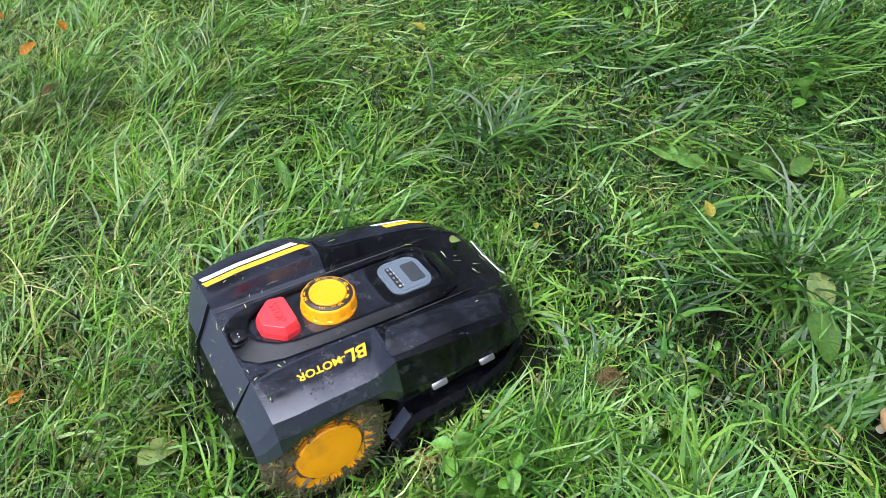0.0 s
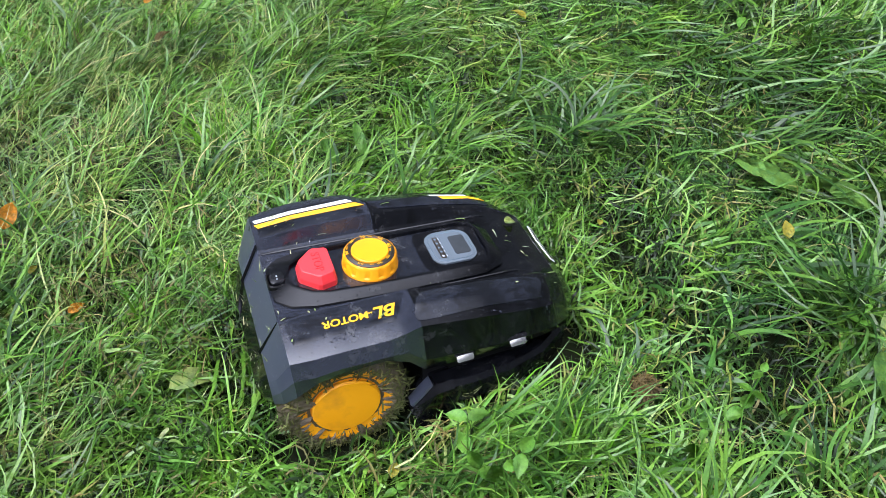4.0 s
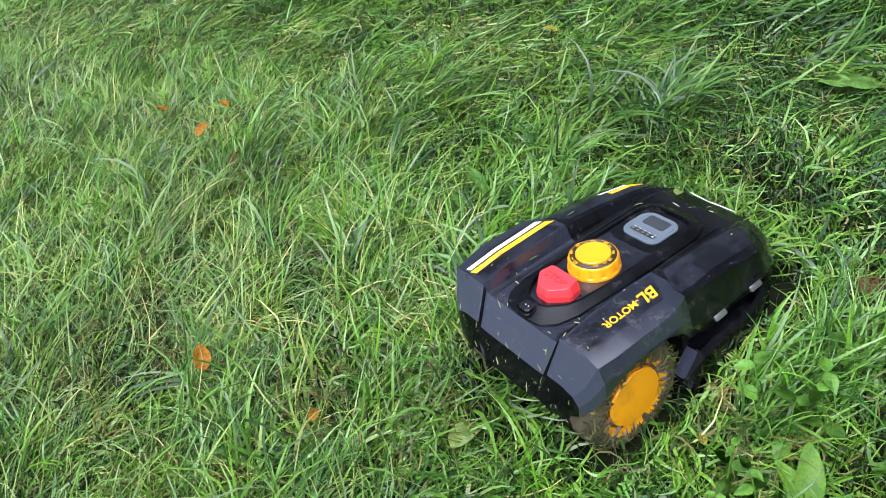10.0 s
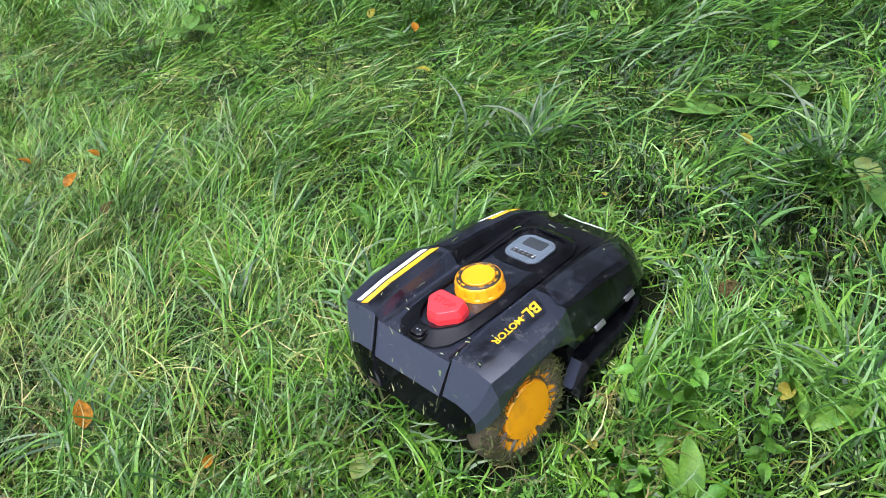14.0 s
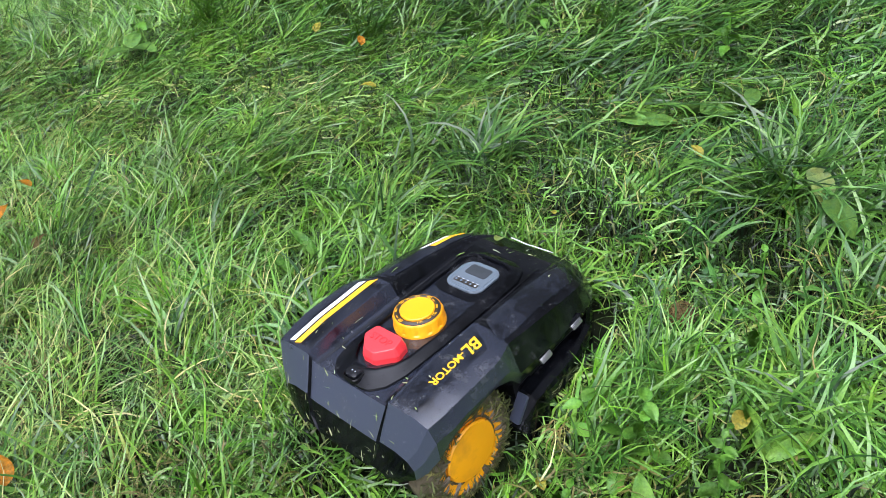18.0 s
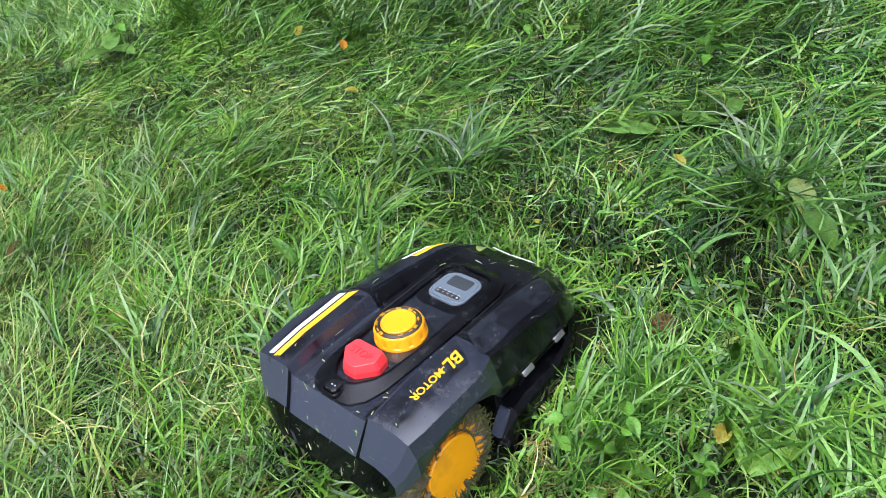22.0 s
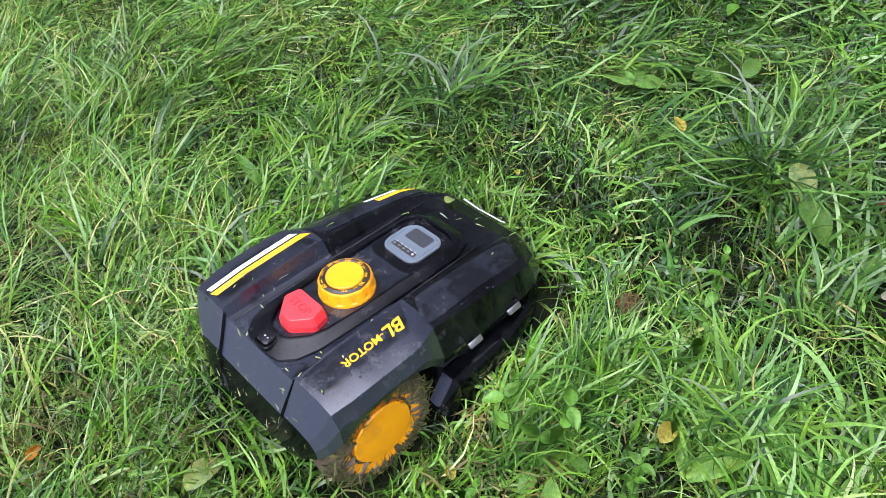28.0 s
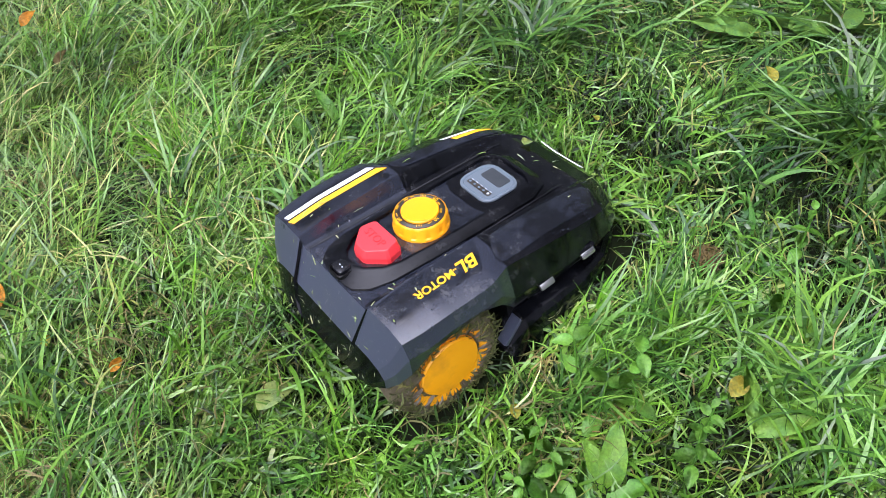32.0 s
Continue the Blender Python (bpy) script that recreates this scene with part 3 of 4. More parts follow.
# Cutting height dial.
dial = part("height_dial", lathe([(0.0, 0.0), (0.0405, 0.0), (0.0405, 0.004), (0.0390, 0.006), (0.0388, 0.019), (0.0372, 0.0225), (0.0360, 0.0232), (0.0355, 0.0226), (0.0, 0.0226)], 72, at=deck(0.217, 0, 0.003),
            wobble=lambda a, j: 1.0 - 0.022 * (1 if (math.sin(12 * a) > 0.55 and j in (3, 4, 5)) else 0)), YELLOW, mower, "round yellow cutting height dial", smooth=True)
part("dial_scale", ring_plate([(0.0352 * math.cos(a), 0.0352 * math.sin(a)) for a in np.linspace(0, 2 * math.pi, 48, endpoint=False)], [(0.0268 * math.cos(a), 0.0268 * math.sin(a)) for a in np.linspace(0, 2 * math.pi, 48, endpoint=False)], 0.0200, 0.0256, deck(0.217, 0, 0.003)), INK, dial, "dark scale ring with pale figures")
part("dial_cap", lathe([(0.0268, 0.020), (0.0268, 0.0258), (0.0255, 0.0272), (0.018, 0.0268), (0.0, 0.0264)], 48, at=deck(0.217, 0, 0.003)), YELLOW, dial, "plain yellow cap", smooth=True)
for figure, angle in (("60 mm", 170), ("50 mm", 85), ("40 mm", 0), ("30 mm", -82)):
    for i, ch in enumerate(figure):
        if ch == " ":
            continue
        small = i > 2
        a = angle - (i - 1.2) * (7.5 if not small else 6.4)
        m = deck(0.217, 0, 0.0287) @ pose(0, 0, 0, 0, 0, a) @ pose(0.0310, 0, 0.0004, 0, 0, -90)
        words(ch, 0.0080 if not small else 0.0042, STRIPE_Y, dial, m, "scale_figure", depth=0.0003)
    for k in range(4):
        a = angle - 44 + k * 4 - 6
        part("scale_mark", prism([(0.0018, -0.00035), (0.0018, 0.00035), (-0.0018, 0.00035), (-0.0018, -0.00035)], 0, 0.0006, at=deck(0.217, 0, 0.0287) @ pose(0, 0, 0, 0, 0, a) @ pose(0.031, 0, 0)), STRIPE_Y, dial)

# Stop key.
stop_out = [(0.1395, -0.026), (0.1395, 0.026), (0.136, 0.031), (0.117, 0.0355), (0.112, 0.034), (0.0905, 0.014), (0.0885, 0.009), (0.0885, -0.009), (0.0905, -0.014), (0.112, -0.034), (0.117, -0.0355), (0.136, -0.031)]
def stop_shape():
    bm = bmesh.new()
    cx = 0.118
    rows = []
    for scale, z in ((1.0, 0.0), (1.0, 0.0095), (0.985, 0.011), (0.87, 0.0202), (0.845, 0.0208)):
        rows.append([bm.verts.new((cx + (x - cx) * scale, y * scale, z + (0.003 * (x - 0.09) / 0.05 if z > 0.02 else 0))) for x, y in stop_out])
    k = len(stop_out)
    for a, b in zip(rows, rows[1:]):
        for i in range(k):
            bm.faces.new((a[i], a[(i + 1) % k], b[(i + 1) % k], b[i]))
    bm.faces.new(rows[-1])
    bm.transform(Matrix.Translation((0.024, 0, 0.2415 + 0.001)) @ pose(0, 0, 0, 0, 4.69, 0))
    return bm


stop = part("stop_button", stop_shape(), RED, mower, "large red stop button")
# Darker copy of the button's red paints the relief shading of the letters.
REDDARK = plain("red_relief_shade", (0.50, 0.020, 0.025), 0.5, vary=0.1)
words("STOP", 0.017, REDDARK, stop, deck(0.1430, 0, 0.0260) @ pose(0, 0, 0, 0, -3.2, 0) @ pose(0, 0, 0, 0, 0, -90), "embossed_word", "embossed red letters, relief shade in a darker red", depth=0.0004)

# Small power key behind the console.
power = part("power_button", prism(rounded(0.020, 0.022, 0.005), 0, 0.006, 0.0015, at=deck(0.0845, 0, 0.0046)), SATIN, mower, "small square black power button", smooth=True)
part("button_well", ring_plate(rounded(0.028, 0.030, 0.008), rounded(0.0225, 0.0245, 0.006), -0.003, 0.0038, deck(0.0845, 0, 0.0040)), DULL, power)
for y in (-0.003, 0.003):
    part("button_dot", lathe([(0, 0.0068), (0.0011, 0.0066), (0.0013, 0.0058)], 8, at=deck(0.0845, y, 0.0046)), PALE, power)

# Bumper skirt round the front, with its shiny rear end caps.
SKIRT = [(0.240, -0.132), (0.246, -0.156), (0.262, -0.163), (0.310, -0.166), (0.372, -0.164), (0.430, -0.150), (0.475, -0.122), (0.505, -0.084), (0.519, -0.038)]
SKIRT = SKIRT + [(x, -y) for x, y in reversed(SKIRT)]
rows = []
for i, (x, y) in enumerate(SKIRT):
    ix, iy = 0.30 + (x - 0.30) * 0.80, y * 0.78
    rows.append([(ix, iy, 0.122), (x - (x - ix) * 0.22, y - (y - iy) * 0.22, 0.113), (x - (x - ix) * 0.06, y - (y - iy) * 0.06, 0.106), (x, y, 0.098), (x, y, 0.074), (x - (x - ix) * 0.2, y - (y - iy) * 0.2, 0.062), (ix, iy, 0.062)])
skirt_bm = loft(rows, close=True, caps=True)
bumper = part("front_bumper", skirt_bm, GLOSS, mower, "black wrap-round bumper skirt, wet", smooth=True)
bumper.data.set_sharp_from_angle(angle=radians(12))
for s in (-1, 1):
    side_view = ((0.222, 0.058), (0.218, 0.080), (0.256, 0.121), (0.282, 0.122), (0.282, 0.058))
    cap_bm = loft([[(x, s * 0.132, z + 0.004) for x, z in side_view], [(x, s * 0.160, z) for x, z in side_view], [(x + (0.006 if x < 0.25 else 0), s * 0.169, z - 0.010) for x, z in side_view]], close=True, caps=True)
    end = part("bumper_end", cap_bm, GLOSS, bumper, "glossy bumper end cap")
    # Added plate in a lighter plastic paints the sky's reflection on the slope.
    part("end_sheen", prism(rounded(0.046, 0.027, 0.004), -0.003, 0.0012, 0.0006, at=pose(0.2365, s * 0.1455, 0.1025, s * 8, -47.2, 0)), REAR, end, "lighter cap face towards the wheel, sky sheen put into its colour")

# Charging contacts on the side.
for x in (0.300, 0.379):
    clip = part("charging_contact", prism(rounded(0.024, 0.0105, 0.002), -0.003, 0.0008, 0.0006, at=pose(x, -0.1620, 0.163, 50, 0, 0)), METAL, mower, "bright metal charging contact", smooth=True)
    part("contact_bracket", prism(rounded(0.029, 0.006, 0.002), -0.006, 0.001, 0.001, at=pose(x, -0.1590, 0.1700, 45, 0, 0)), GLOSS, clip, "black bracket")

# Front label plate.
for y, w in ((0.0315, 0.040), (-0.013, 0.043)):
    plate = part("label_plate", prism(rounded(0.013, w, 0.001, 2), 0, 0.0012, at=pose(0.4945, y, 0.1685, 0, 47, -y * 130)), STRIPE_W, mower, "white label with dark print")
    for k in range(4):
        part("print_bar", prism(rounded(0.007, w * 0.15, 0.0005, 2), 0, 0.0017, at=pose(0.4945, y, 0.1685, 0, 47, -y * 130) @ pose(0, (k - 1.5) * w * 0.22, 0)), INK, plate)


# Drive wheels.
def wheel(s):
    rng = random.Random(7 if s < 0 else 8)
    axis = pose(0.1316, s * 0.126, 0.118, -90 * s, 0, 0) @ Matrix.Scale(0.88, 4)

    def rough(a, z, k):
        return noise.fractal(Vector((math.cos(a) * k, math.sin(a) * k, z * 60 + s)), 0.9, 2.1, 4)

    rings = [(0.056, 0.019), (0.064, 0.0215), (0.072, 0.0235), (0.080, 0.0235), (0.087, 0.0215), (0.093, 0.018), (0.098, 0.013), (0.1015, 0.006), (0.103, -0.002), (0.103, -0.010), (0.102, -0.018), (0.097, -0.026), (0.085, -0.030), (0.060, -0.030)]
    tyre = lathe(rings, 128, at=axis, wobble=lambda a, j: 1 + (0.035 * rough(a, rings[j][1], 5.0) + (0.014 if int(a / 2 / math.pi * 34) % 2 and 5 < j < 11 else 0) if 0 < j < 13 else 0))
    w = part("drive_wheel", tyre, MUD, mower, "drive wheel caked in mud and clippings", smooth=True)
    part("wheel_rim", lathe([(0.0, 0.014), (0.056, 0.018), (0.070, 0.0250), (0.078, 0.0248), (0.082, 0.019)], 64, at=axis), HUBYEL, w, "yellow rim under mud", smooth=True)
    part("hub_cap", lathe([(0.053, 0.016), (0.055, 0.024), (0.053, 0.0275), (0.040, 0.0285), (0.0, 0.0295)], 64, at=axis), HUBYEL, w, "plain yellow hub cap", smooth=True)
    # Mud smeared over the rim, with a ragged inner edge.
    mud = bmesh.new()
    grid = []
    for i in range(160):
        a = 2 * math.pi * i / 160
        edge = 0.0725 + 0.012 * noise.noise(Vector((math.cos(a) * 3.2, math.sin(a) * 3.2, s))) + 0.036 * noise.noise(Vector((math.cos(a) * 17, math.sin(a) * 14, s)))
        row = []
        for j in range(7):
            r = edge + (0.094 - edge) * j / 6
            z = 0.0235 + (0.0042 if j else 0.0) - 0.007 * max(0, (r - 0.084) / 0.01) ** 1.3 + 0.0032 * rough(a, r * 9, 9.0) * (1 if j else 0.2)
            row.append(mud.verts.new(axis @ Vector((r * math.cos(a), r * math.sin(a), z))))
        grid.append(row)
    for i in range(160):
        for j in range(6):
            mud.faces.new((grid[i][j], grid[(i + 1) % 160][j], grid[(i + 1) % 160][j + 1], grid[i][j + 1]))
    part("mud", mud, MUD, w, "wet mud smeared over the rim", smooth=True)
    bits = bmesh.new()
    for i in range(800):
        a = rng.uniform(0, 2 * math.pi)
        r = rng.uniform(0.077, 0.107) if i % 12 else rng.uniform(0.058, 0.08)
        z = 0.0290 - 0.013 * max(0, (r - 0.085) / 0.02)
        m = axis @ Matrix.Translation((r * math.cos(a), r * math.sin(a), z)) @ pose(0, 0, 0, rng.uniform(-40, 40), rng.uniform(-40, 40), math.degrees(a) + rng.uniform(-180, 180))
        L, h = rng.uniform(0.003, 0.015), rng.uniform(0.0005, 0.0014)
        v = [bits.verts.new(m @ Vector(p)) for p in ((-L, -h, 0), (0, -h, 0.002), (L, 0, -0.001), (0, h, 0.002), (-L, h, 0))]
        bits.faces.new(v)
    part("stuck_grass", bits, STUCK, w, "grass stuck in the mud")["kind"] = "stuff"


wheel(-1)
wheel(1)


# ---- ground ----
def wave(x, y, seed, size):
    """Smooth noise about 0, from a few crossing waves."""
    rng = np.random.default_rng(seed)
    out = np.zeros_like(x)
    for _ in range(7):
        a, f, p = rng.uniform(0, 2 * np.pi), rng.uniform(0.6, 1.7) / size, rng.uniform(0, 2 * np.pi)
        out += np.sin(2 * np.pi * f * (x * np.cos(a) + y * np.sin(a)) + p)
    return out / 3.2


def ground_z(x, y):
    return 0.006 * wave(x, y, 5, 0.5) + 0.018


# Ground sheet; its dark soil colour paints the shade below the blades.
steps = np.concatenate([-np.geomspace(600, 3.2, 14), np.linspace(-3, 3.4, 60), np.geomspace(3.6, 600, 14)])
gx, gy = np.meshgrid(steps, steps, indexing="ij")
gz = ground_z(gx, gy)
k = len(steps)
idx = np.arange(k * k).reshape(k, k)
quads = np.stack([idx[:-1, :-1], idx[1:, :-1], idx[1:, 1:], idx[:-1, 1:]], -1).reshape(-1, 4)
me = bpy.data.meshes.new("ground")
me.from_pydata(np.stack([gx, gy, gz], -1).reshape(-1, 3).tolist(), [], quads.tolist())
tagged(finish("ground", me, SOIL, smooth=True), "soil under the meadow grass, darkened for the shade between blades", "ground", kind="structure")


# ---- grass ----
def beside(x, y):
    """Place on the ground as seen from the mower: along it and across it."""
    c, s = math.cos(radians(3.8)), math.sin(radians(3.8))
    return c * (x - 0.2094) + s * (y + 0.0048) + 0.217, -s * (x - 0.2094) + c * (y + 0.0048)


def blades(name, mat, x, y, way, length, width, lean, bend, segs, label, lift=0.0, seed=1, thing_tag=True):
    """One mesh of curved tapering blades. way: heading; lean and bend: angles from upright at the foot and added to the tip."""
    rng = np.random.default_rng(seed)
    n = len(x)
    t = np.linspace(0, 1, segs + 1)
    ang = lean[:, None] + bend[:, None] * t[None, :] ** 1.3
    ds = (length / segs)[:, None]
    turn = way[:, None] + rng.normal(0, 0.75, n)[:, None] * t ** 1.5
    h = np.concatenate([np.zeros((n, 1)), np.cumsum(np.sin(ang[:, :-1]) * ds, 1)], 1)
    z = np.concatenate([np.zeros((n, 1)), np.cumsum(np.cos(ang[:, :-1]) * ds, 1)], 1)
    base = ground_z(x, y) + lift
    px, py = x[:, None] + np.cos(turn) * h, y[:, None] + np.sin(turn) * h
    floor_z = rng.uniform(0.004, 0.045, n)[:, None] * np.minimum(1, t * 3)
    pz = np.maximum(base[:, None] + z, base[:, None] + floor_z)
    lx, ly = beside(px, py)
    hit = ((lx > 0.028) & (lx < 0.51) & (np.abs(ly) < 0.152) & (t > 0.15)).any(1)
    fx, fy = beside(x, y)
    inside = (fx > 0.045) & (fx < 0.50) & (np.abs(fy) < 0.150)
    bare = (np.hypot(px - 0.551, py + 0.212) < 0.017).any(1) | (np.hypot(px - 0.848, py + 0.462) < 0.022).any(1)
    keep = ~(inside | (hit & (pz.max(1) > 0.07)) | (bare & (length > 0.045)))
    px, py, pz, turn, width = px[keep], py[keep], pz[keep], turn[keep], width[keep]
    n = len(px)
    roll = rng.normal(0, 0.5, n)[:, None]
    w = width[:, None] * 0.5 * (np.minimum(1.0, 0.55 + t * 1.6) * (1 - t ** 2.6))[None, :]
    sx, sy, sz = -np.sin(turn) * np.cos(roll) * w, np.cos(turn) * np.cos(roll) * w, np.sin(roll) * w
    left = np.stack([px - sx, py - sy, pz - sz], -1)[:, :-1]
    right = np.stack([px + sx, py + sy, pz + sz], -1)[:, :-1]
    tip = np.stack([px, py, pz], -1)[:, -1:]
    verts = np.concatenate([left, right, tip], 1).reshape(-1, 3)
    m = 2 * segs + 1
    q = [(i, segs + i, segs + i + 1, i + 1) for i in range(segs - 1)]
    first = (np.arange(n) * m)[:, None, None]
    quad = (first + np.array(q)[None]).reshape(-1, 4) if q else np.zeros((0, 4), int)
    tri = (first[:, :, 0] + np.array([[segs - 1, 2 * segs - 1, 2 * segs]])).reshape(-1, 3)
    me = bpy.data.meshes.new(name)
    me.vertices.add(len(verts))
    me.vertices.foreach_set("co", verts.astype(np.float32).ravel())
    loops = np.concatenate([quad.ravel(), tri.ravel()])
    me.loops.add(len(loops))
    me.loops.foreach_set("vertex_index", loops.astype(np.int32))
    starts = np.concatenate([np.arange(len(quad)) * 4, len(quad) * 4 + np.arange(len(tri)) * 3])
    me.polygons.add(len(starts))
    me.polygons.foreach_set("loop_start", starts.astype(np.int32))
    me.update(calc_edges=True)
    me.polygons.foreach_set("use_smooth", np.ones(len(starts), bool))
    me.materials.append(mat)
    ob = new(name, me)
    if thing_tag:
        tagged(ob, label, "grass", kind="stuff")
    return ob


rng = np.random.default_rng(11)


def scatter(n, x0, x1, y0, y1):
    return rng.uniform(x0, x1, n), rng.uniform(y0, y1, n)


def seen(x, y):
    """The part of the meadow that the walk looks over, with a margin."""
    return (y > -0.95 - 0.15 * x) & (y < 3.0 - 1.35 * np.maximum(0, x - 0.3)) & (x > -1.15 + 0.10 * y) & (x < 2.15)


def near(x, y, cx, cy, r):
    """1 at a spot, falling to 0 at about r."""
    return np.exp(-(((x - cx) ** 2 + (y - cy) ** 2) / (0.45 * r * r)))


def swath(x, y, at, width):
    """1 along a straight strip across the meadow, falling off to its sides."""
    return np.exp(-((0.86 * x + 0.51 * y - at) / width) ** 2)


def combed(x, y):
    """The far strip where the grass has been laid over in one direction."""
    c = 0.86 * x + 0.51 * y
    return np.clip((c - 0.76) / 0.10, 0, 1) * np.clip((1.42 - c) / 0.15, 0, 1)


def lay(x, y):
    """Heading in which the grass lies: combed along a far band and on the dry side, wandering elsewhere."""
    free = -0.35 + 1.7 * wave(x, y, 21, 1.0) + 1.1 * wave(x, y, 22, 0.35)
    band = combed(x, y)
    side = np.clip((-0.05 - x + 0.15 * y) / 0.25, 0, 1)
    a = free * (1 - band) + (-1.0 + 0.45 * wave(x, y, 23, 0.5)) * band
    return a * (1 - side) + (0.35 + 0.6 * wave(x, y, 24, 0.5)) * side


def mown(x, y):
    """The strip that has been cut, in front of the mower and on its near side."""
    return np.clip(near(x, y, 0.66, 0.05, 0.34) + near(x, y, 0.10, -0.27, 0.24) + 0.9 * near(x, y, 0.70, -0.20, 0.20) + 0.75 * near(x, y, 0.58, -0.32, 0.26) + 0.6 * near(x, y, -0.15, 0.0, 0.2) + 0.7 * near(x, y, -0.1, 1.25, 0.28), 0, 1)


# Short dense blades below, coloured dark to paint the shade in the gaps.
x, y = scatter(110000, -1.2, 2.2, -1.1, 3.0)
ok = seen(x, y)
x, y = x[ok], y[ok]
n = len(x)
blades("short_grass", UNDER, x, y, rng.uniform(0, 2 * np.pi, n), rng.uniform(0.03, 0.080, n), rng.uniform(0.0028, 0.0056, n), rng.uniform(0.1, 0.9, n), rng.uniform(0.2, 1.1, n), 3, "short dense undergrowth of green and dry grass, darkened as shade between the blades", seed=31)


def clumps(name, mat, count, each, size, width, lean, bend, label, seed, where=None, spread=0.035, fan=0.55, segs=6, box=(-1.2, 2.2, -1.1, 3.0)):
    """Tufts of blades that share a foot and a heading."""
    r = np.random.default_rng(seed)
    cx, cy = r.uniform(box[0], box[1], count), r.uniform(box[2], box[3], count)
    ok = seen(cx, cy)
    if where is not None:
        ok &= r.uniform(0, 1, count) < where(cx, cy)
    gap = wave(cx, cy, 77, 0.22) + 0.6 * wave(cx, cy, 78, 0.5) - 0.6 * swath(cx, cy, 1.17, 0.045) - 0.35 * swath(cx, cy, 0.70, 0.05) - 0.2 * near(cx, cy, 0.85, -0.30, 0.32)
    ok &= r.uniform(-1.5, 0.5, count) < gap
    cx, cy = cx[ok], cy[ok]
    c = len(cx)
    head = lay(cx, cy) + r.normal(0, 0.42, c)
    long = r.uniform(0.75, 1.25, c) * (1 - 0.45 * mown(cx, cy))
    flat = r.normal(0, 0.16, c) + 0.38 * combed(cx, cy)
    k = np.repeat(np.arange(c), each)
    n = len(k)
    dx, dy = r.normal(0, spread, n), r.normal(0, spread, n)
    way = head[k] + r.normal(0, fan, n)
    return blades(name, mat, cx[k] + dx, cy[k] + dy, way, r.uniform(*size, n) * long[k], r.uniform(*width, n), np.clip(r.uniform(*lean, n) + flat[k], 0.02, 1.45), r.uniform(*bend, n), segs, label, seed=seed + 1)


def dry_side(x, y):
    return np.clip((0.22 - x + 0.12 * y) / 0.35, 0, 1) * np.clip((y + 0.02 - 0.3 * np.clip(x + 0.1, -1, 1)) / 0.3, 0, 1)


def rich(x, y):
    """Where the broad blue-green grass grows thickest."""
    return np.clip(near(x, y, 0.95, -0.10, 0.45) + near(x, y, 0.55, -0.48, 0.30) + near(x, y, 1.05, 0.35, 0.4) + near(x, y, 0.62, 0.30, 0.25) + near(x, y, 1.15, 0.0, 0.4) + 0.22, 0, 1) * (1 - 0.85 * mown(x, y))


def fresh(x, y):
    return np.clip(near(x, y, 0.10, 0.52, 0.28) + near(x, y, 0.32, 0.40, 0.22) + near(x, y, 0.0, 1.25, 0.3) + 0.8 * near(x, y, 0.15, -0.33, 0.28) + 0.28 - 0.24 * np.clip((x - 0.35) / 0.3, 0, 1), 0, 1) * (1 - 0.7 * mown(x, y))


def pale(x, y):
    """Flattened pale grass in the far band and on the dry side."""
    return np.clip(near(x, y, 0.28, 1.45, 0.42) + near(x, y, 0.65, 1.02, 0.30) + 0.75 * swath(x, y, 0.86, 0.06) + 0.5 * swath(x, y, 1.06, 0.05) * (x < 0.8) + 0.45 * combed(x, y) * (x < 0.95) + dry_side(x, y) * (1 - 0.6 * near(x, y, -0.25, 0.25, 0.38)), 0, 1)


def dark_side(x, y):
    return np.clip((x - 0.1 * y - 0.60) / 0.3 + 0.9 * near(x, y, 0.66, -0.18, 0.36), 0, 1)


clumps("long_grass", GRASS, 6800, 16, (0.08, 0.19), (0.0034, 0.0074), (0.70, 1.42), (0.15, 0.9), "long wet green meadow grass lying over", 51, where=lambda a, b: 1 - 0.60 * pale(a, b) - 0.72 * dark_side(a, b), spread=0.030, fan=0.42, segs=6)
clumps("broad_grass", TUFT, 3300, 18, (0.12, 0.25), (0.0046, 0.0092), (0.50, 1.25), (0.5, 1.25), "broad blue-green grass blades arching over", 61, where=lambda a, b: np.clip(rich(a, b) * 0.7 + 0.6 * dark_side(a, b), 0, 1), spread=0.020, fan=0.42, segs=7)
clumps("fresh_grass", BRIGHT, 2300, 18, (0.08, 0.18), (0.0030, 0.0062), (0.20, 1.05), (0.4, 1.3), "bright fresh green grass standing in tufts", 71, where=lambda a, b: fresh(a, b) * (1 - 0.7 * dark_side(a, b)), spread=0.022, fan=0.8, segs=6)
clumps("fine_grass", FINE, 5600, 24, (0.09, 0.21), (0.0020, 0.0046), (0.85, 1.43), (0.1, 0.6), "fine pale lodged grass with dry stems", 81, where=lambda a, b: np.clip(pale(a, b) + 0.12 * (1 - dark_side(a, b)), 0, 1), spread=0.035, fan=0.28, segs=5)


clumps("tangled_grass", GRASS, 5200, 10, (0.05, 0.13), (0.0022, 0.0044), (0.55, 1.40), (0.2, 1.3), "thin green blades tangled between the tufts", 121, where=lambda a, b: 1 - 0.6 * dark_side(a, b), spread=0.045, fan=1.3, segs=5)
clumps("tangled_dark_grass", TUFT, 6600, 13, (0.04, 0.11), (0.0030, 0.0066), (0.55, 1.40), (0.2, 1.3), "short blue-green blades tangled between the tufts", 126, where=dark_side, spread=0.045, fan=1.3, segs=5)


def far_off(x, y):
    return np.clip((y + 0.35 * x - 0.75) / 0.35, 0, 1)


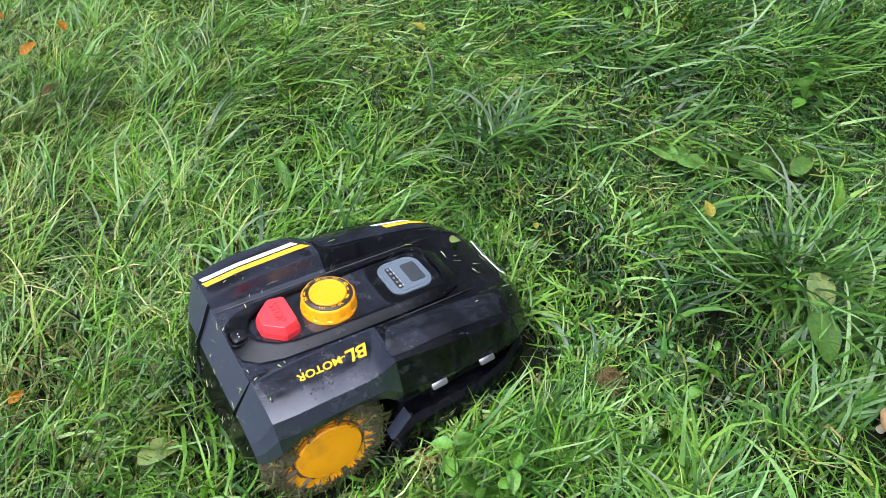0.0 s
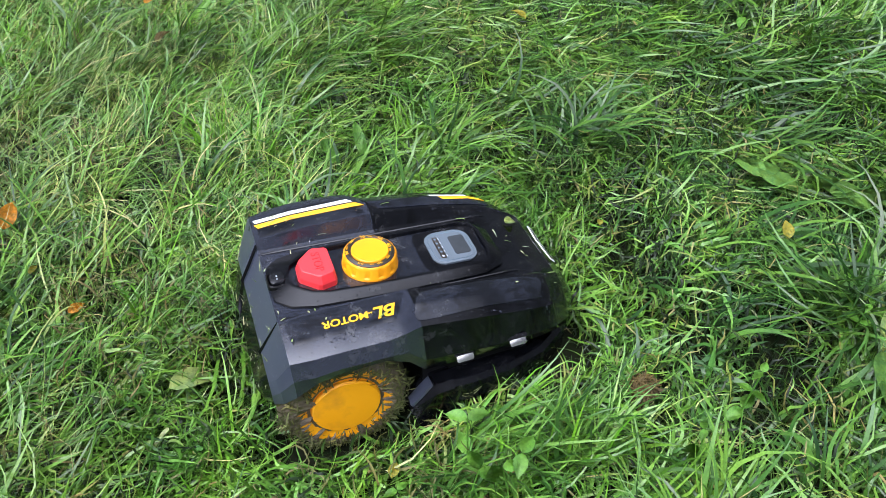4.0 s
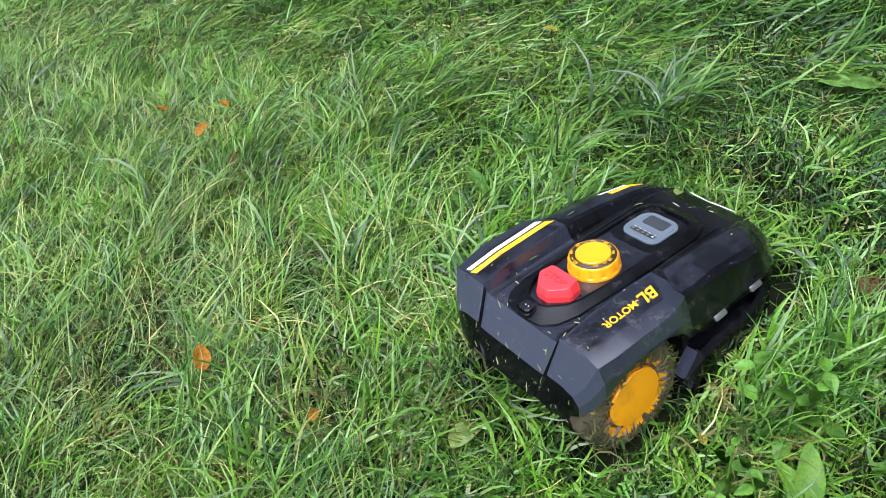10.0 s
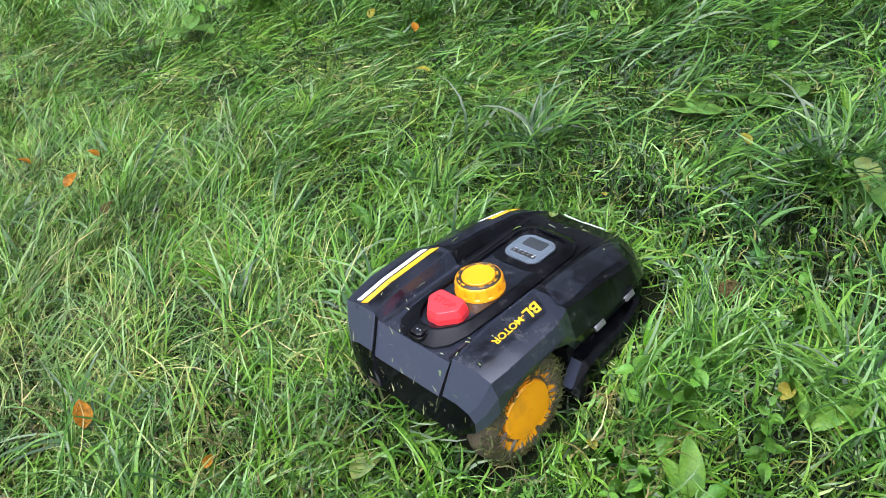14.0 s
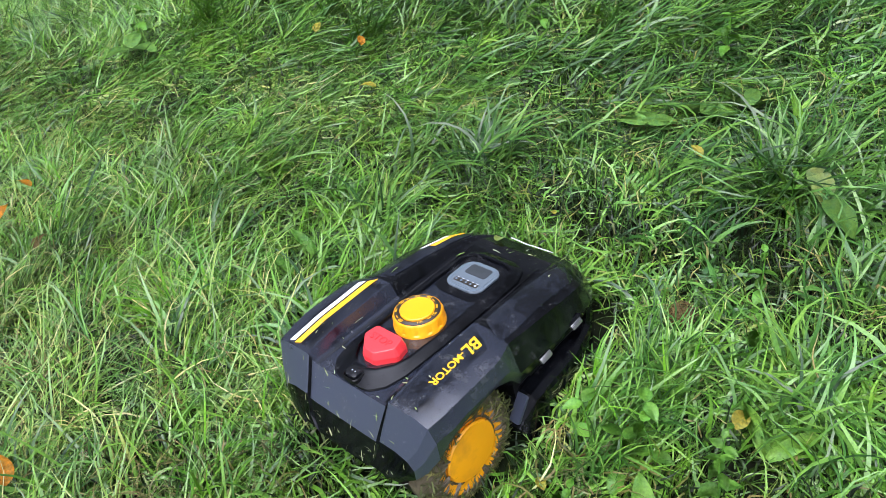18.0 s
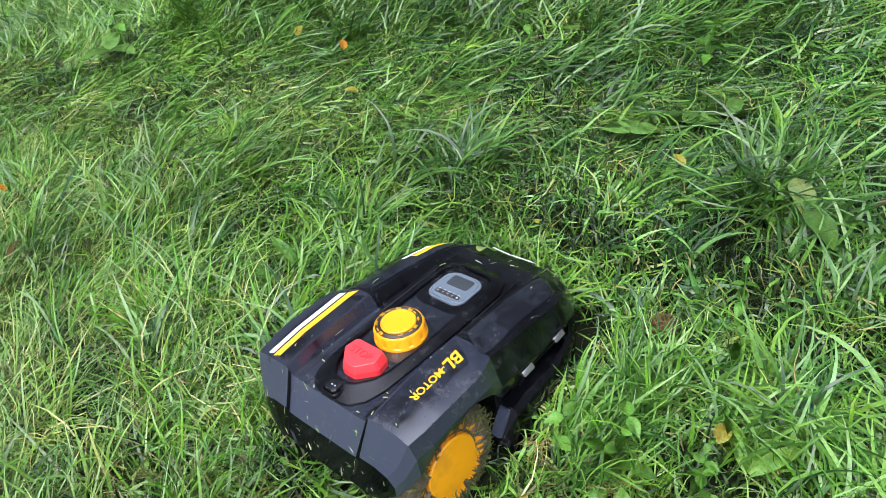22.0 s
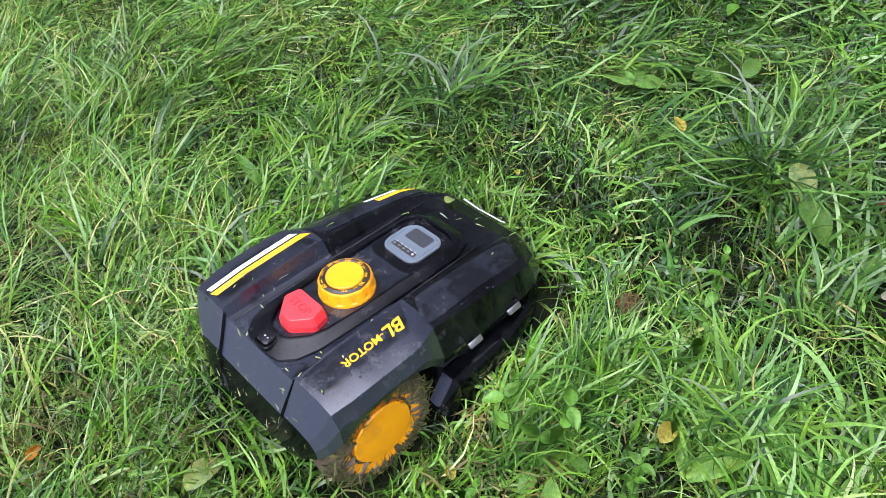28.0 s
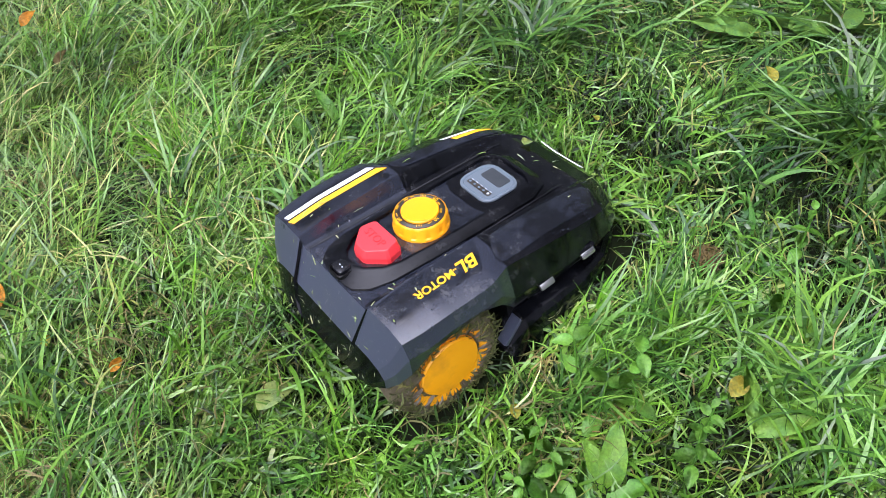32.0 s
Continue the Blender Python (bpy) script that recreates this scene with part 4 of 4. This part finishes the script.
clumps("far_grass", GRASS, 5200, 18, (0.08, 0.18), (0.0036, 0.0076), (0.55, 1.35), (0.2, 0.9), "light green meadow grass lying in waves", 131, where=far_off, spread=0.032, fan=0.5, segs=5)
clumps("far_fine_grass", FINE, 2600, 20, (0.08, 0.20), (0.0026, 0.0052), (0.85, 1.40), (0.1, 0.6), "pale lodged grass in the far band", 141, where=lambda a, b: far_off(a, b) * np.clip(pale(a, b) + 0.15, 0, 1), spread=0.035, fan=0.34, segs=5)


def tussock(cx, cy, count, size, head, label, seed):
    """A tuft that arches mostly to one side."""
    r = np.random.default_rng(seed)
    a = head + r.normal(0, 0.75, count)
    d, e = r.normal(0, 0.035, count), r.normal(0, 0.03, count)
    blades("grass_tussock", TUFT, cx + d, cy + e, a, r.uniform(0.5, 1.15, count) * size, r.uniform(0.0048, 0.0088, count), r.uniform(0.2, 0.9, count), r.uniform(0.7, 1.6, count), 8, label, seed=seed)


tussock(0.95, -0.16, 170, 0.26, -1.9, "large arching tussock of broad blue-green grass", 201)
tussock(0.50, -0.43, 80, 0.18, -0.7, "arching tussock of long grass beside the weeds", 202)
tussock(0.70, 0.36, 120, 0.22, 0.2, "dark tussock of long grass behind the mower", 203)

# Blades standing close round the mower.
n = 1500
a = rng.uniform(0, 2 * np.pi, n)
out = rng.uniform(0.0, 0.07, n)
x = 0.252 + (0.292 + out) * np.sign(np.cos(a)) * np.abs(np.cos(a)) ** 0.6
y = (0.195 + out) * np.sign(np.sin(a)) * np.abs(np.sin(a)) ** 0.6
blades("edge_grass", GRASS, x, y, np.arctan2(y, x - 0.252) + rng.normal(0, 0.9, n), rng.uniform(0.04, 0.095, n), rng.uniform(0.0026, 0.0056, n), rng.uniform(0.1, 0.9, n), rng.uniform(0.4, 1.2, n), 6, "green grass blades standing close round the mower", seed=207)
n = 260
x, y = rng.uniform(0.23, 0.50, n), -0.215 - rng.uniform(0, 0.07, n)
blades("bumper_grass", TUFT, x, y, rng.choice([-0.3, -0.6, -1.2, -2.4], n) + rng.normal(0, 0.4, n), rng.uniform(0.09, 0.165, n), rng.uniform(0.0030, 0.0060, n), rng.uniform(0.05, 0.5, n), rng.uniform(0.7, 1.6, n), 7, "long grass blades leaning against the bumper", seed=209)
x, y = scatter(24000, -1.2, 2.2, -1.1, 3.0)
ok = seen(x, y) & (rng.uniform(0, 1, len(x)) < np.clip(0.22 * mown(x, y) + 0.8 * swath(x, y, 0.98, 0.05) * (x > 0.7) + 0.10, 0, 1))
x, y = x[ok], y[ok]
n = len(x)
blades("grass_thatch", THATCH, x, y, rng.uniform(0, 2 * np.pi, n), rng.uniform(0.03, 0.10, n), rng.uniform(0.0015, 0.0038, n), rng.uniform(1.0, 1.5, n), rng.uniform(0, 0.3, n), 3, "dry yellowish cuttings lying in the mown grass", lift=0.02, seed=91)
x, y = scatter(30000, -1.2, 0.35, -0.7, 2.2)
ok = seen(x, y) & (rng.uniform(0, 1, len(x)) < np.clip(0.9 * near(x, y, -0.34, 0.14, 0.32) + 0.55 * near(x, y, -0.42, 0.55, 0.35) + 0.5 * near(x, y, 0.02, -0.28, 0.2) + 0.8 * near(x, y, 0.23, -0.25, 0.13) + 0.3 * dry_side(x, y), 0, 1) * np.clip(0.6 + 0.9 * wave(x, y, 92, 0.16), 0, 1))
x, y = x[ok], y[ok]
n = len(x)
blades("brown_thatch", DRIED, x, y, rng.uniform(0, 2 * np.pi, n), rng.uniform(0.02, 0.075, n), rng.uniform(0.0016, 0.0036, n), rng.uniform(0.8, 1.5, n), rng.uniform(0, 0.4, n), 4, "brown and olive dead blades matted in the grass", lift=0.028, seed=93)
x, y = scatter(2600, -1.2, 2.2, -1.1, 3.0)
ok = seen(x, y) & (rng.uniform(0, 1, len(x)) < dry_side(x, y) * 0.9 + 0.06)
x, y = x[ok], y[ok]
n = len(x)
blades("dry_stems", STRAW, x, y, lay(x, y) + rng.normal(0, 0.5, n), rng.uniform(0.15, 0.33, n), rng.uniform(0.0008, 0.0015, n), rng.uniform(0.6, 1.3, n), rng.uniform(0.1, 0.7, n), 5, "thin dry straw stems among the grass", seed=95)


# Meadow all round, out of sight of the walk.
x, y = scatter(190000, -4.5, 5.5, -4.5, 6.0)
ok = ~seen(x, y)
x, y = x[ok], y[ok]
n = len(x)
blades("meadow_grass", GRASS, x, y, lay(x, y) + rng.normal(0, 0.9, n), rng.uniform(0.10, 0.22, n), rng.uniform(0.005, 0.009, n), rng.uniform(0.7, 1.4, n), rng.uniform(0.2, 0.9, n), 3, "rough green meadow grass round about", seed=97)


# ---- weeds, leaves and small things ----
def leaf_mesh(name, length, width, shape="ovate", fold=0.25, curl=0.4, teeth=0.0, nu=10):
    """A leaf along x with a folded midrib and a drooping tip."""
    bm = bmesh.new()
    rows = []
    for i in range(nu + 1):
        u = i / nu
        if shape == "ovate":
            w = math.sin(math.pi * u ** 0.75) ** 0.9
        elif shape == "long":
            w = math.sin(math.pi * min(1, 0.06 + u * 0.94) ** 0.9) ** 0.65
        elif shape == "lobed":
            w = math.sin(math.pi * u ** 1.2) ** 0.8 * (0.62 + 0.38 * abs(math.sin(9.5 * u)))
        else:
            w = math.sin(math.pi * u ** 0.9) ** 0.6
        w = max(0.02, w) * width / 2 * (1 + teeth * (1 if i % 2 else -1))
        a = curl * u
        x, z = length * (math.sin(a) / curl if curl else u), -length * (1 - math.cos(a)) / curl if curl else 0
        rib = []
        for v in (-1, -0.5, 0, 0.5, 1):
            lift = fold * abs(v) * w + 0.0018 * length / 0.1 * math.sin(7 * u + 3 * v)
            rib.append(bm.verts.new((x + 0.06 * length * (1 - abs(v)) * 0.3, v * w, z + lift)))
        rows.append(rib)
    for a, b in zip(rows, rows[1:]):
        for i in range(4):
            bm.faces.new((a[i], a[i + 1], b[i + 1], b[i]))
    bmesh.ops.solidify(bm, geom=list(bm.faces), thickness=0.0005)
    me = bpy.data.meshes.new(name)
    bm.to_mesh(me)
    bm.free()
    me.shade_smooth()
    me.set_sharp_from_angle(angle=radians(50))
    return me


def stalk(points, r0, r1):
    bm = bmesh.new()
    rings = []
    for i, p in enumerate(points):
        r = r0 + (r1 - r0) * i / (len(points) - 1)
        rings.append([bm.verts.new((p[0] + r * math.cos(a), p[1] + r * math.sin(a), p[2])) for a in (0, 1.57, 3.14, 4.71)])
    for a, b in zip(rings, rings[1:]):
        for i in range(4):
            bm.faces.new((a[i], a[(i + 1) % 4], b[(i + 1) % 4], b[i]))
    return bm


def place_leaf(me, parent, m, mat, name="leaf"):
    if not me.materials:
        me.materials.append(mat)
    ob = new(name, me)
    ob.parent = parent
    ob.matrix_local = m
    return ob


def herb(x, y, height, pairs, size, turn, label, seed):
    """A soft weed: a leaning stem with opposite pairs of ovate leaves."""
    r = random.Random(seed)
    t = thing("weed", pose(x, y, float(ground_z(np.array([x]), np.array([y]))[0]), 0, 0, turn), label, "weed", "weeds by the mower")
    height += 0.03
    pts = [(0.02 * (i / 4) ** 2, 0, height * i / 4) for i in range(5)]
    part("stem", stalk(pts, 0.0018, 0.0010), WEED, t)
    meshes = [leaf_mesh("leaf", size * 0.74 * k, size * 0.42 * k, fold=0.22, curl=0.6, teeth=0.05) for k in (1.0, 0.8, 0.6)]
    for i in range(pairs):
        z = height * (0.45 + 0.55 * i / max(1, pairs - 1))
        for s in (0, 180):
            place_leaf(meshes[min(2, i * 3 // max(1, pairs))], t, pose(0.02 * (z / height) ** 2, 0, z, r.uniform(-15, 15), r.uniform(-22, 12), s + 90 * (i % 2) + r.uniform(-20, 20)), WEED)
    return t


def rosette(name, x, y, leaves, length, width, shape, rise, mat, label, category, seed, teeth=0.0, spread=(0, 360), lift=0.02, group=""):
    """Leaves from one foot, rising at about the given angle."""
    r = random.Random(seed)
    t = thing(name, pose(x, y, float(ground_z(np.array([x]), np.array([y]))[0])), label, category, group)
    me = [leaf_mesh("leaf", length * k, width * k, shape, fold=0.18, curl=0.7, teeth=teeth, nu=14) for k in (1.0, 0.82)]
    for i in range(leaves):
        a = spread[0] + (spread[1] - spread[0]) * (i + 0.5) / leaves + r.uniform(-14, 14)
        place_leaf(me[i % 2], t, pose(0, 0, lift, r.uniform(-12, 12), -rise + r.uniform(-10, 10), a), mat)
    return t


def fallen(name, x, y, z, length, width, turn, mat, label, category="leaf", shape="ovate", tip=0.0, lean=0.0, group="fallen leaves"):
    me = leaf_mesh(name, length, width, shape, fold=0.35, curl=0.9)
    me.materials.append(mat)
    ob = new(name, me)
    ob.matrix_world = pose(x, y, z, lean, tip, turn)
    return tagged(ob, label, category, group)


# Weeds beside the mower.
for i, (x, y, h, pairs, size, turn) in enumerate(((0.258, -0.300, 0.09, 2, 0.058, 20), (0.278, -0.240, 0.09, 2, 0.052, 70), (0.315, -0.285, 0.10, 2, 0.056, -30), (0.310, -0.325, 0.10, 2, 0.046, 110),
                                           (0.154, -0.290, 0.08, 3, 0.044, 15), (0.160, -0.338, 0.08, 3, 0.048, 80), (0.120, -0.330, 0.07, 3, 0.038, 120), (0.300, -0.426, 0.10, 4, 0.044, 40), (0.345, -0.400, 0.09, 3, 0.038, 10),
                                           (0.560, -0.345, 0.09, 3, 0.040, 60), (0.880, -0.230, 0.09, 3, 0.042, 30), (1.320, 0.150, 0.10, 4, 0.060, 10), (1.240, 0.640, 0.10, 3, 0.060, 50), (0.595, 1.800, 0.12, 4, 0.075, 10), (0.660, -0.290, 0.10, 3, 0.044, 25))):
    herb(x, y, h, pairs, size, turn, "bright green weed with opposite ovate leaves in grass", 100 + i)
rosette("dock_plant", 0.208, -0.378, 2, 0.092, 0.036, "long", 56, DOCK, "bright green dock plant with upright broad leaves", "weed", 5, spread=(20, 80), lift=0.03)
rosette("dock_plant", 0.400, -0.440, 3, 0.095, 0.024, "long", 24, DOCK, "dock plant with long leaves lying in the grass", "weed", 6, spread=(-60, 70), lift=0.04)
rosette("dandelion", 0.150, -0.400, 4, 0.115, 0.032, "lobed", 38, WEED, "dandelion rosette with pale green lobed leaves", "weed", 7, teeth=0.12, spread=(-20, 200))
rosette("upright_leaf", 1.105, -0.140, 1, 0.11, 0.022, "long", 70, DOCK, "single bright upright leaf above the grass", "weed", 9, spread=(40, 80))
rosette("upright_leaf", 0.285, 0.435, 1, 0.085, 0.022, "long", 48, WEED, "bright broad blade standing in the tuft", "weed", 10, spread=(40, 140), lift=0.05)
rosette("upright_leaf", 0.225, 0.440, 1, 0.080, 0.020, "long", 44, WEED, "broad green blade leaning over in the tuft", "weed", 14, spread=(90, 130), lift=0.05)
rosette("plantain", 0.955, 0.120, 3, 0.080, 0.044, "round", 10, DULLEAF, "large pale green leaves half hidden by grass", "weed", 11, spread=(-60, 130), lift=0.062)
rosette("plantain", 1.050, 0.050, 3, 0.085, 0.046, "round", 8, DULLEAF, "large dull leaves combed over by grass", "weed", 12, spread=(-70, 100), lift=0.062)
rosette("plantain", 1.120, -0.015, 3, 0.078, 0.042, "round", 12, DULLEAF, "large dull leaves combed over by grass", "weed", 15, spread=(-70, 110), lift=0.062)
rosette("plantain", 0.520, 1.700, 3, 0.11, 0.056, "round", 24, DULLEAF, "dull green plantain leaves in the far grass", "weed", 13, lift=0.07)
fallen("wilted_leaf", 0.945, -0.225, 0.115, 0.085, 0.046, -120, PALELEAF, "pale grey-green wilted leaf hanging in a tuft", shape="round", tip=14, group="")
fallen("wilted_leaf", 0.880, -0.280, 0.105, 0.085, 0.050, -100, DULLEAF, "yellow-green wilted leaf lying on grass", shape="round", tip=8, group="")
fallen("wilted_leaf", -0.105, -0.005, 0.075, 0.075, 0.040, 20, PALELEAF, "pale broad leaf pressed flat in the grass", shape="round", tip=0, group="")
# Fallen leaves.
for x, y, z, size, turn, mat, label in ((-0.362, 0.399, 0.105, 0.062, 60, ORANGE, "orange autumn leaf standing in dry grass"), (-0.112, 1.167, 0.100, 0.050, 10, ORANGE, "orange autumn leaf lying on grass"), (-0.133, 1.369, 0.100, 0.048, 110, ORANGE, "curled orange leaf in fine grass"),
                                        (-0.001, 1.214, 0.105, 0.046, 95, ORANGE, "curled orange leaf in fine grass"), (0.873, 0.975, 0.100, 0.045, 40, ORANGE, "small yellow-orange leaf in far grass"), (0.746, 0.766, 0.100, 0.045, 120, YLEAF, "pale yellow leaf caught in far grass"), (0.860, 1.169, 0.100, 0.050, 30, YLEAF, "yellow leaf hanging in far grass"),
                                        (0.634, 0.112, 0.070, 0.022, 60, YLEAF, "small yellow leaf scrap in mown grass"), (0.408, -0.389, 0.075, 0.050, 10, YLEAF, "yellow crumpled leaf between grass blades"), (0.318, -0.283, 0.060, 0.040, 40, ORANGE, "brown-orange leaf scrap in thatch"),
                                        (0.990, -0.385, 0.095, 0.040, 150, RLEAF, "red-brown leaf lying among weeds"), (0.892, -0.043, 0.100, 0.040, 60, YLEAF, "yellow leaf scrap on combed grass"), (-0.256, 0.194, 0.075, 0.032, 30, ORANGE, "orange leaf scrap in the dry grass"), (-0.323, 0.305, 0.075, 0.034, 80, YLEAF, "yellow leaf scrap in the dry grass"), (-0.092, 0.982, 0.090, 0.045, 30, BROWN, "brown leaf lying in the dry grass"), (0.173, -0.236, 0.065, 0.030, 60, YLEAF, "small yellow-green leaf on cut grass")):
    fallen("fallen_leaf", x, y, z, size, size * 0.5, turn, mat, label, tip=-35 if z > 0.08 else -8, lean=30 if mat is ORANGE else 8)

# Mushroom.
mush = thing("mushroom", pose(0.848, -0.462, 0.062, 12, -8, 0), "pale orange-brown mushroom with nibbled cap in grass", "mushroom")
part("cap", lathe([(0.0, 0.044), (0.009, 0.0435), (0.016, 0.0405), (0.0195, 0.036), (0.019, 0.033), (0.010, 0.034), (0.0, 0.034)], 28, wobble=lambda a, j: 1 + 0.06 * math.sin(3 * a + j)), CAP, mush, "orange-brown cap with dark bites", smooth=True)
part("stem", lathe([(0.0, -0.01), (0.006, -0.01), (0.0055, 0.02), (0.0065, 0.032), (0.0, 0.032)], 14), FLESH, mush, "pale stem", smooth=True)

# Brown clump of dead grass, straws and a twig.
def wisp(name, x, y, z, count, radius, mat, label, category, seed):
    r = random.Random(seed)
    bm = bmesh.new()
    for _ in range(count):
        a, b, d = r.uniform(0, 6.28), r.uniform(0, 6.28), radius * r.uniform(0, 1) ** 0.7
        m = Matrix.Translation((d * math.cos(a), d * math.sin(a), r.uniform(0, 0.018))) @ pose(0, 0, 0, r.uniform(-30, 30), r.uniform(-40, 40), math.degrees(b))
        L, h = r.uniform(0.006, 0.020), r.uniform(0.0006, 0.0013)
        bm.faces.new([bm.verts.new(m @ Vector(p)) for p in ((-L, -h, 0), (0, -h, 0.004), (L, 0, 0), (0, h, 0.004), (-L, h, 0))])
    ob = part(name, bm, mat)
    ob.matrix_world = pose(x, y, z)
    return tagged(ob, label, category)


wisp("dead_grass_clump", 0.551, -0.212, 0.058, 300, 0.020, BROWN, "small brown clump of dead matted grass", "dead grass", 3)


def twig(x, y, z, length, turn, r, mat, label):
    bm = bmesh.new()
    rings = []
    for i in range(7):
        u = i / 6
        c = Vector((u * length, 0.006 * math.sin(5 * u), 0.004 * math.sin(4 * u)))
        rr = r * (1 - 0.5 * u)
        rings.append([bm.verts.new((c.x, c.y + rr * math.cos(a), c.z + rr * math.sin(a))) for a in np.linspace(0, 2 * math.pi, 6, endpoint=False)])
    for a, b in zip(rings, rings[1:]):
        for i in range(6):
            bm.faces.new((a[i], a[(i + 1) % 6], b[(i + 1) % 6], b[i]))
    bm.faces.new(rings[0][::-1])
    bm.faces.new(rings[-1])
    ob = part("dry_stalk", bm, mat, smooth=True)
    ob.matrix_world = pose(x, y, z, 0, -4, turn)
    return tagged(ob, label, "stalk", "dry stalks")


twig(0.535, -0.439, 0.100, 0.090, 30, 0.0015, STRAW, "short pinkish dry stalk lying across grass")
twig(0.245, -0.230, 0.050, 0.110, -55, 0.0018, BROWN, "bent brown stalk beside the drive wheel")
twig(0.330, -0.250, 0.060, 0.130, -10, 0.0014, STRAW, "thin dry stalk beside the bumper")

# Clover.
def clover_patch(spots, seed):
    r = np.random.default_rng(seed)
    vs, fs = [], []
    for cx, cy, rad, count in spots:
        for _ in range(count):
            x, y = cx + r.normal(0, rad * 0.5), cy + r.normal(0, rad * 0.5)
            if -0.03 < x < 0.52 and abs(y) < 0.19:
                continue
            z, size, a0 = r.uniform(0.035, 0.06), r.uniform(0.003, 0.0052), r.uniform(0, 6.28)
            tx, ty = r.normal(0, 0.25, 2)
            for k in range(3):
                a = a0 + k * 2.094
                b = len(vs)
                ring = [(0, 0)] + [(size * (1.0 + 0.95 * math.cos(t)), size * 0.86 * math.sin(t)) for t in np.linspace(-2.5, 2.5, 8)]
                for u, v in ring:
                    px, py = u * math.cos(a) - v * math.sin(a), u * math.sin(a) + v * math.cos(a)
                    vs.append((x + px, y + py, z + tx * px + ty * py + 0.25 * abs(v)))
                fs.extend((b, b + i, b + i + 1) for i in range(1, 8))
    me = bpy.data.meshes.new("clover")
    me.from_pydata(vs, [], fs)
    return tagged(finish("clover", me, CLOVER, smooth=True), "patches of small green clover among the grass", "clover", kind="stuff")


clover_patch(((-0.113, 0.053, 0.08, 26), (-0.16, 0.048, 0.06, 14), (-0.06, -0.10, 0.08, 10), (-0.28, 0.02, 0.10, 12), (0.05, -0.28, 0.10, 8), (0.16, -0.42, 0.12, 10), (-0.35, -0.10, 0.14, 12), (0.75, 0.12, 0.12, 8), (-0.2, 0.85, 0.15, 10), (1.25, -0.1, 0.15, 8)), 17)

# Bits of grass and a leaf on the mower.
to_world = mower.matrix_world.copy()
bits = bmesh.new()
r = random.Random(44)
for i in range(96):
    x = (r.uniform(0.023, 0.044), r.uniform(0.030, 0.13), r.uniform(0.1, 0.48))[i % 3] if i < 90 else r.uniform(0.0225, 0.036)
    y = r.uniform(-0.135, 0.135)
    if 0.08 < x < 0.385 and abs(y) < 0.055:
        continue
    m = to_world @ Matrix.Translation((x, y, top_z(x, y) + 0.0034)) @ pose(0, 0, 0, 0, -math.degrees(math.atan2(top_z(x + 0.004, y) - top_z(x - 0.004, y), 0.008)), r.uniform(0, 360))
    L, h = r.uniform(0.0025, 0.0095), r.uniform(0.0004, 0.0010)
    bits.faces.new([bits.verts.new(m @ Vector(p)) for p in ((-L, -h, 0.0002), (0, -h, 0.0012), (L, 0, 0.0002), (0, h, 0.0012), (-L, h, 0.0002))])
for i in range(22):
    x = r.uniform(0.24, 0.47)
    k = int(np.searchsorted([p[0] for p in SKIRT[2:9]], x))
    (xa, ya), (xb, yb) = SKIRT[min(1 + k, 7)], SKIRT[min(2 + k, 8)]
    y = ya + (yb - ya) * (x - xa) / max(0.005, xb - xa)
    m = to_world @ Matrix.Translation((x, y - 0.0022, r.uniform(0.078, 0.097))) @ pose(0, 0, 0, 90, r.uniform(-60, 60), math.degrees(math.atan2(yb - ya, xb - xa)))
    L, h = r.uniform(0.002, 0.009), r.uniform(0.0003, 0.0008)
    bits.faces.new([bits.verts.new(m @ Vector(p)) for p in ((-L, -h, 0.0002), (0, -h, 0.001), (L, 0, 0.0002), (0, h, 0.001), (-L, h, 0.0002))])
tagged(part("grass_clippings", bits, CLIPPED), "pale grass clippings stuck to the wet shell", "clippings", kind="stuff")
p = to_world @ Vector((0.4485, 0.043, top_z(0.4485, 0.043) + 0.004))
fallen("leaf_on_mower", p.x, p.y, p.z, 0.024, 0.018, 20, PALELEAF, "small pale yellow-green leaf lying on the black shell", shape="round", group="")
# Rain drops on the shell and panels.
r = random.Random(91)
vs, fs = [], []
for i in range(1300):
    side = r.choice((-1, 1))
    x, y = r.uniform(0.072, 0.47), side * r.uniform(0.072, 0.146)
    if 0.106 < y < 0.136 and not 0.235 < x < 0.345:
        continue
    if noise.noise(Vector((x * 18, y * 18, 2.0))) < r.uniform(-0.25, 0.35):
        continue
    k = top_z(x, y) + (0.0016 if abs(y) > 0.090 and (x < 0.21 or 0.27 < x < 0.42) else 0.0)
    size = r.uniform(0.0005, 0.0011) if r.random() < 0.85 else r.uniform(0.0011, 0.0016)
    b, wide = len(vs), r.uniform(0.8, 1.4)
    for h, q in ((0.0, 1.0), (0.30, 0.78)):
        for a in range(7):
            vs.append(to_world @ Vector((x + size * wide * q * math.cos(a * 0.8976), y + size * q * math.sin(a * 0.8976), top_z(x + size * wide * q * math.cos(a * 0.8976), y + size * q * math.sin(a * 0.8976)) - top_z(x, y) + k + size * h)))
    vs.append(to_world @ Vector((x, y, k + size * 0.45)))
    for a in range(7):
        c = (a + 1) % 7
        fs.append((b + a, b + c, b + 7 + c, b + 7 + a))
        fs.append((b + 7 + a, b + 7 + c, b + 14))
me = bpy.data.meshes.new("water_drops")
me.from_pydata(vs, [], fs)
tagged(finish("water_drops", me, WATER, smooth=True), "small rain drops beaded on the black plastic", "water", kind="stuff")
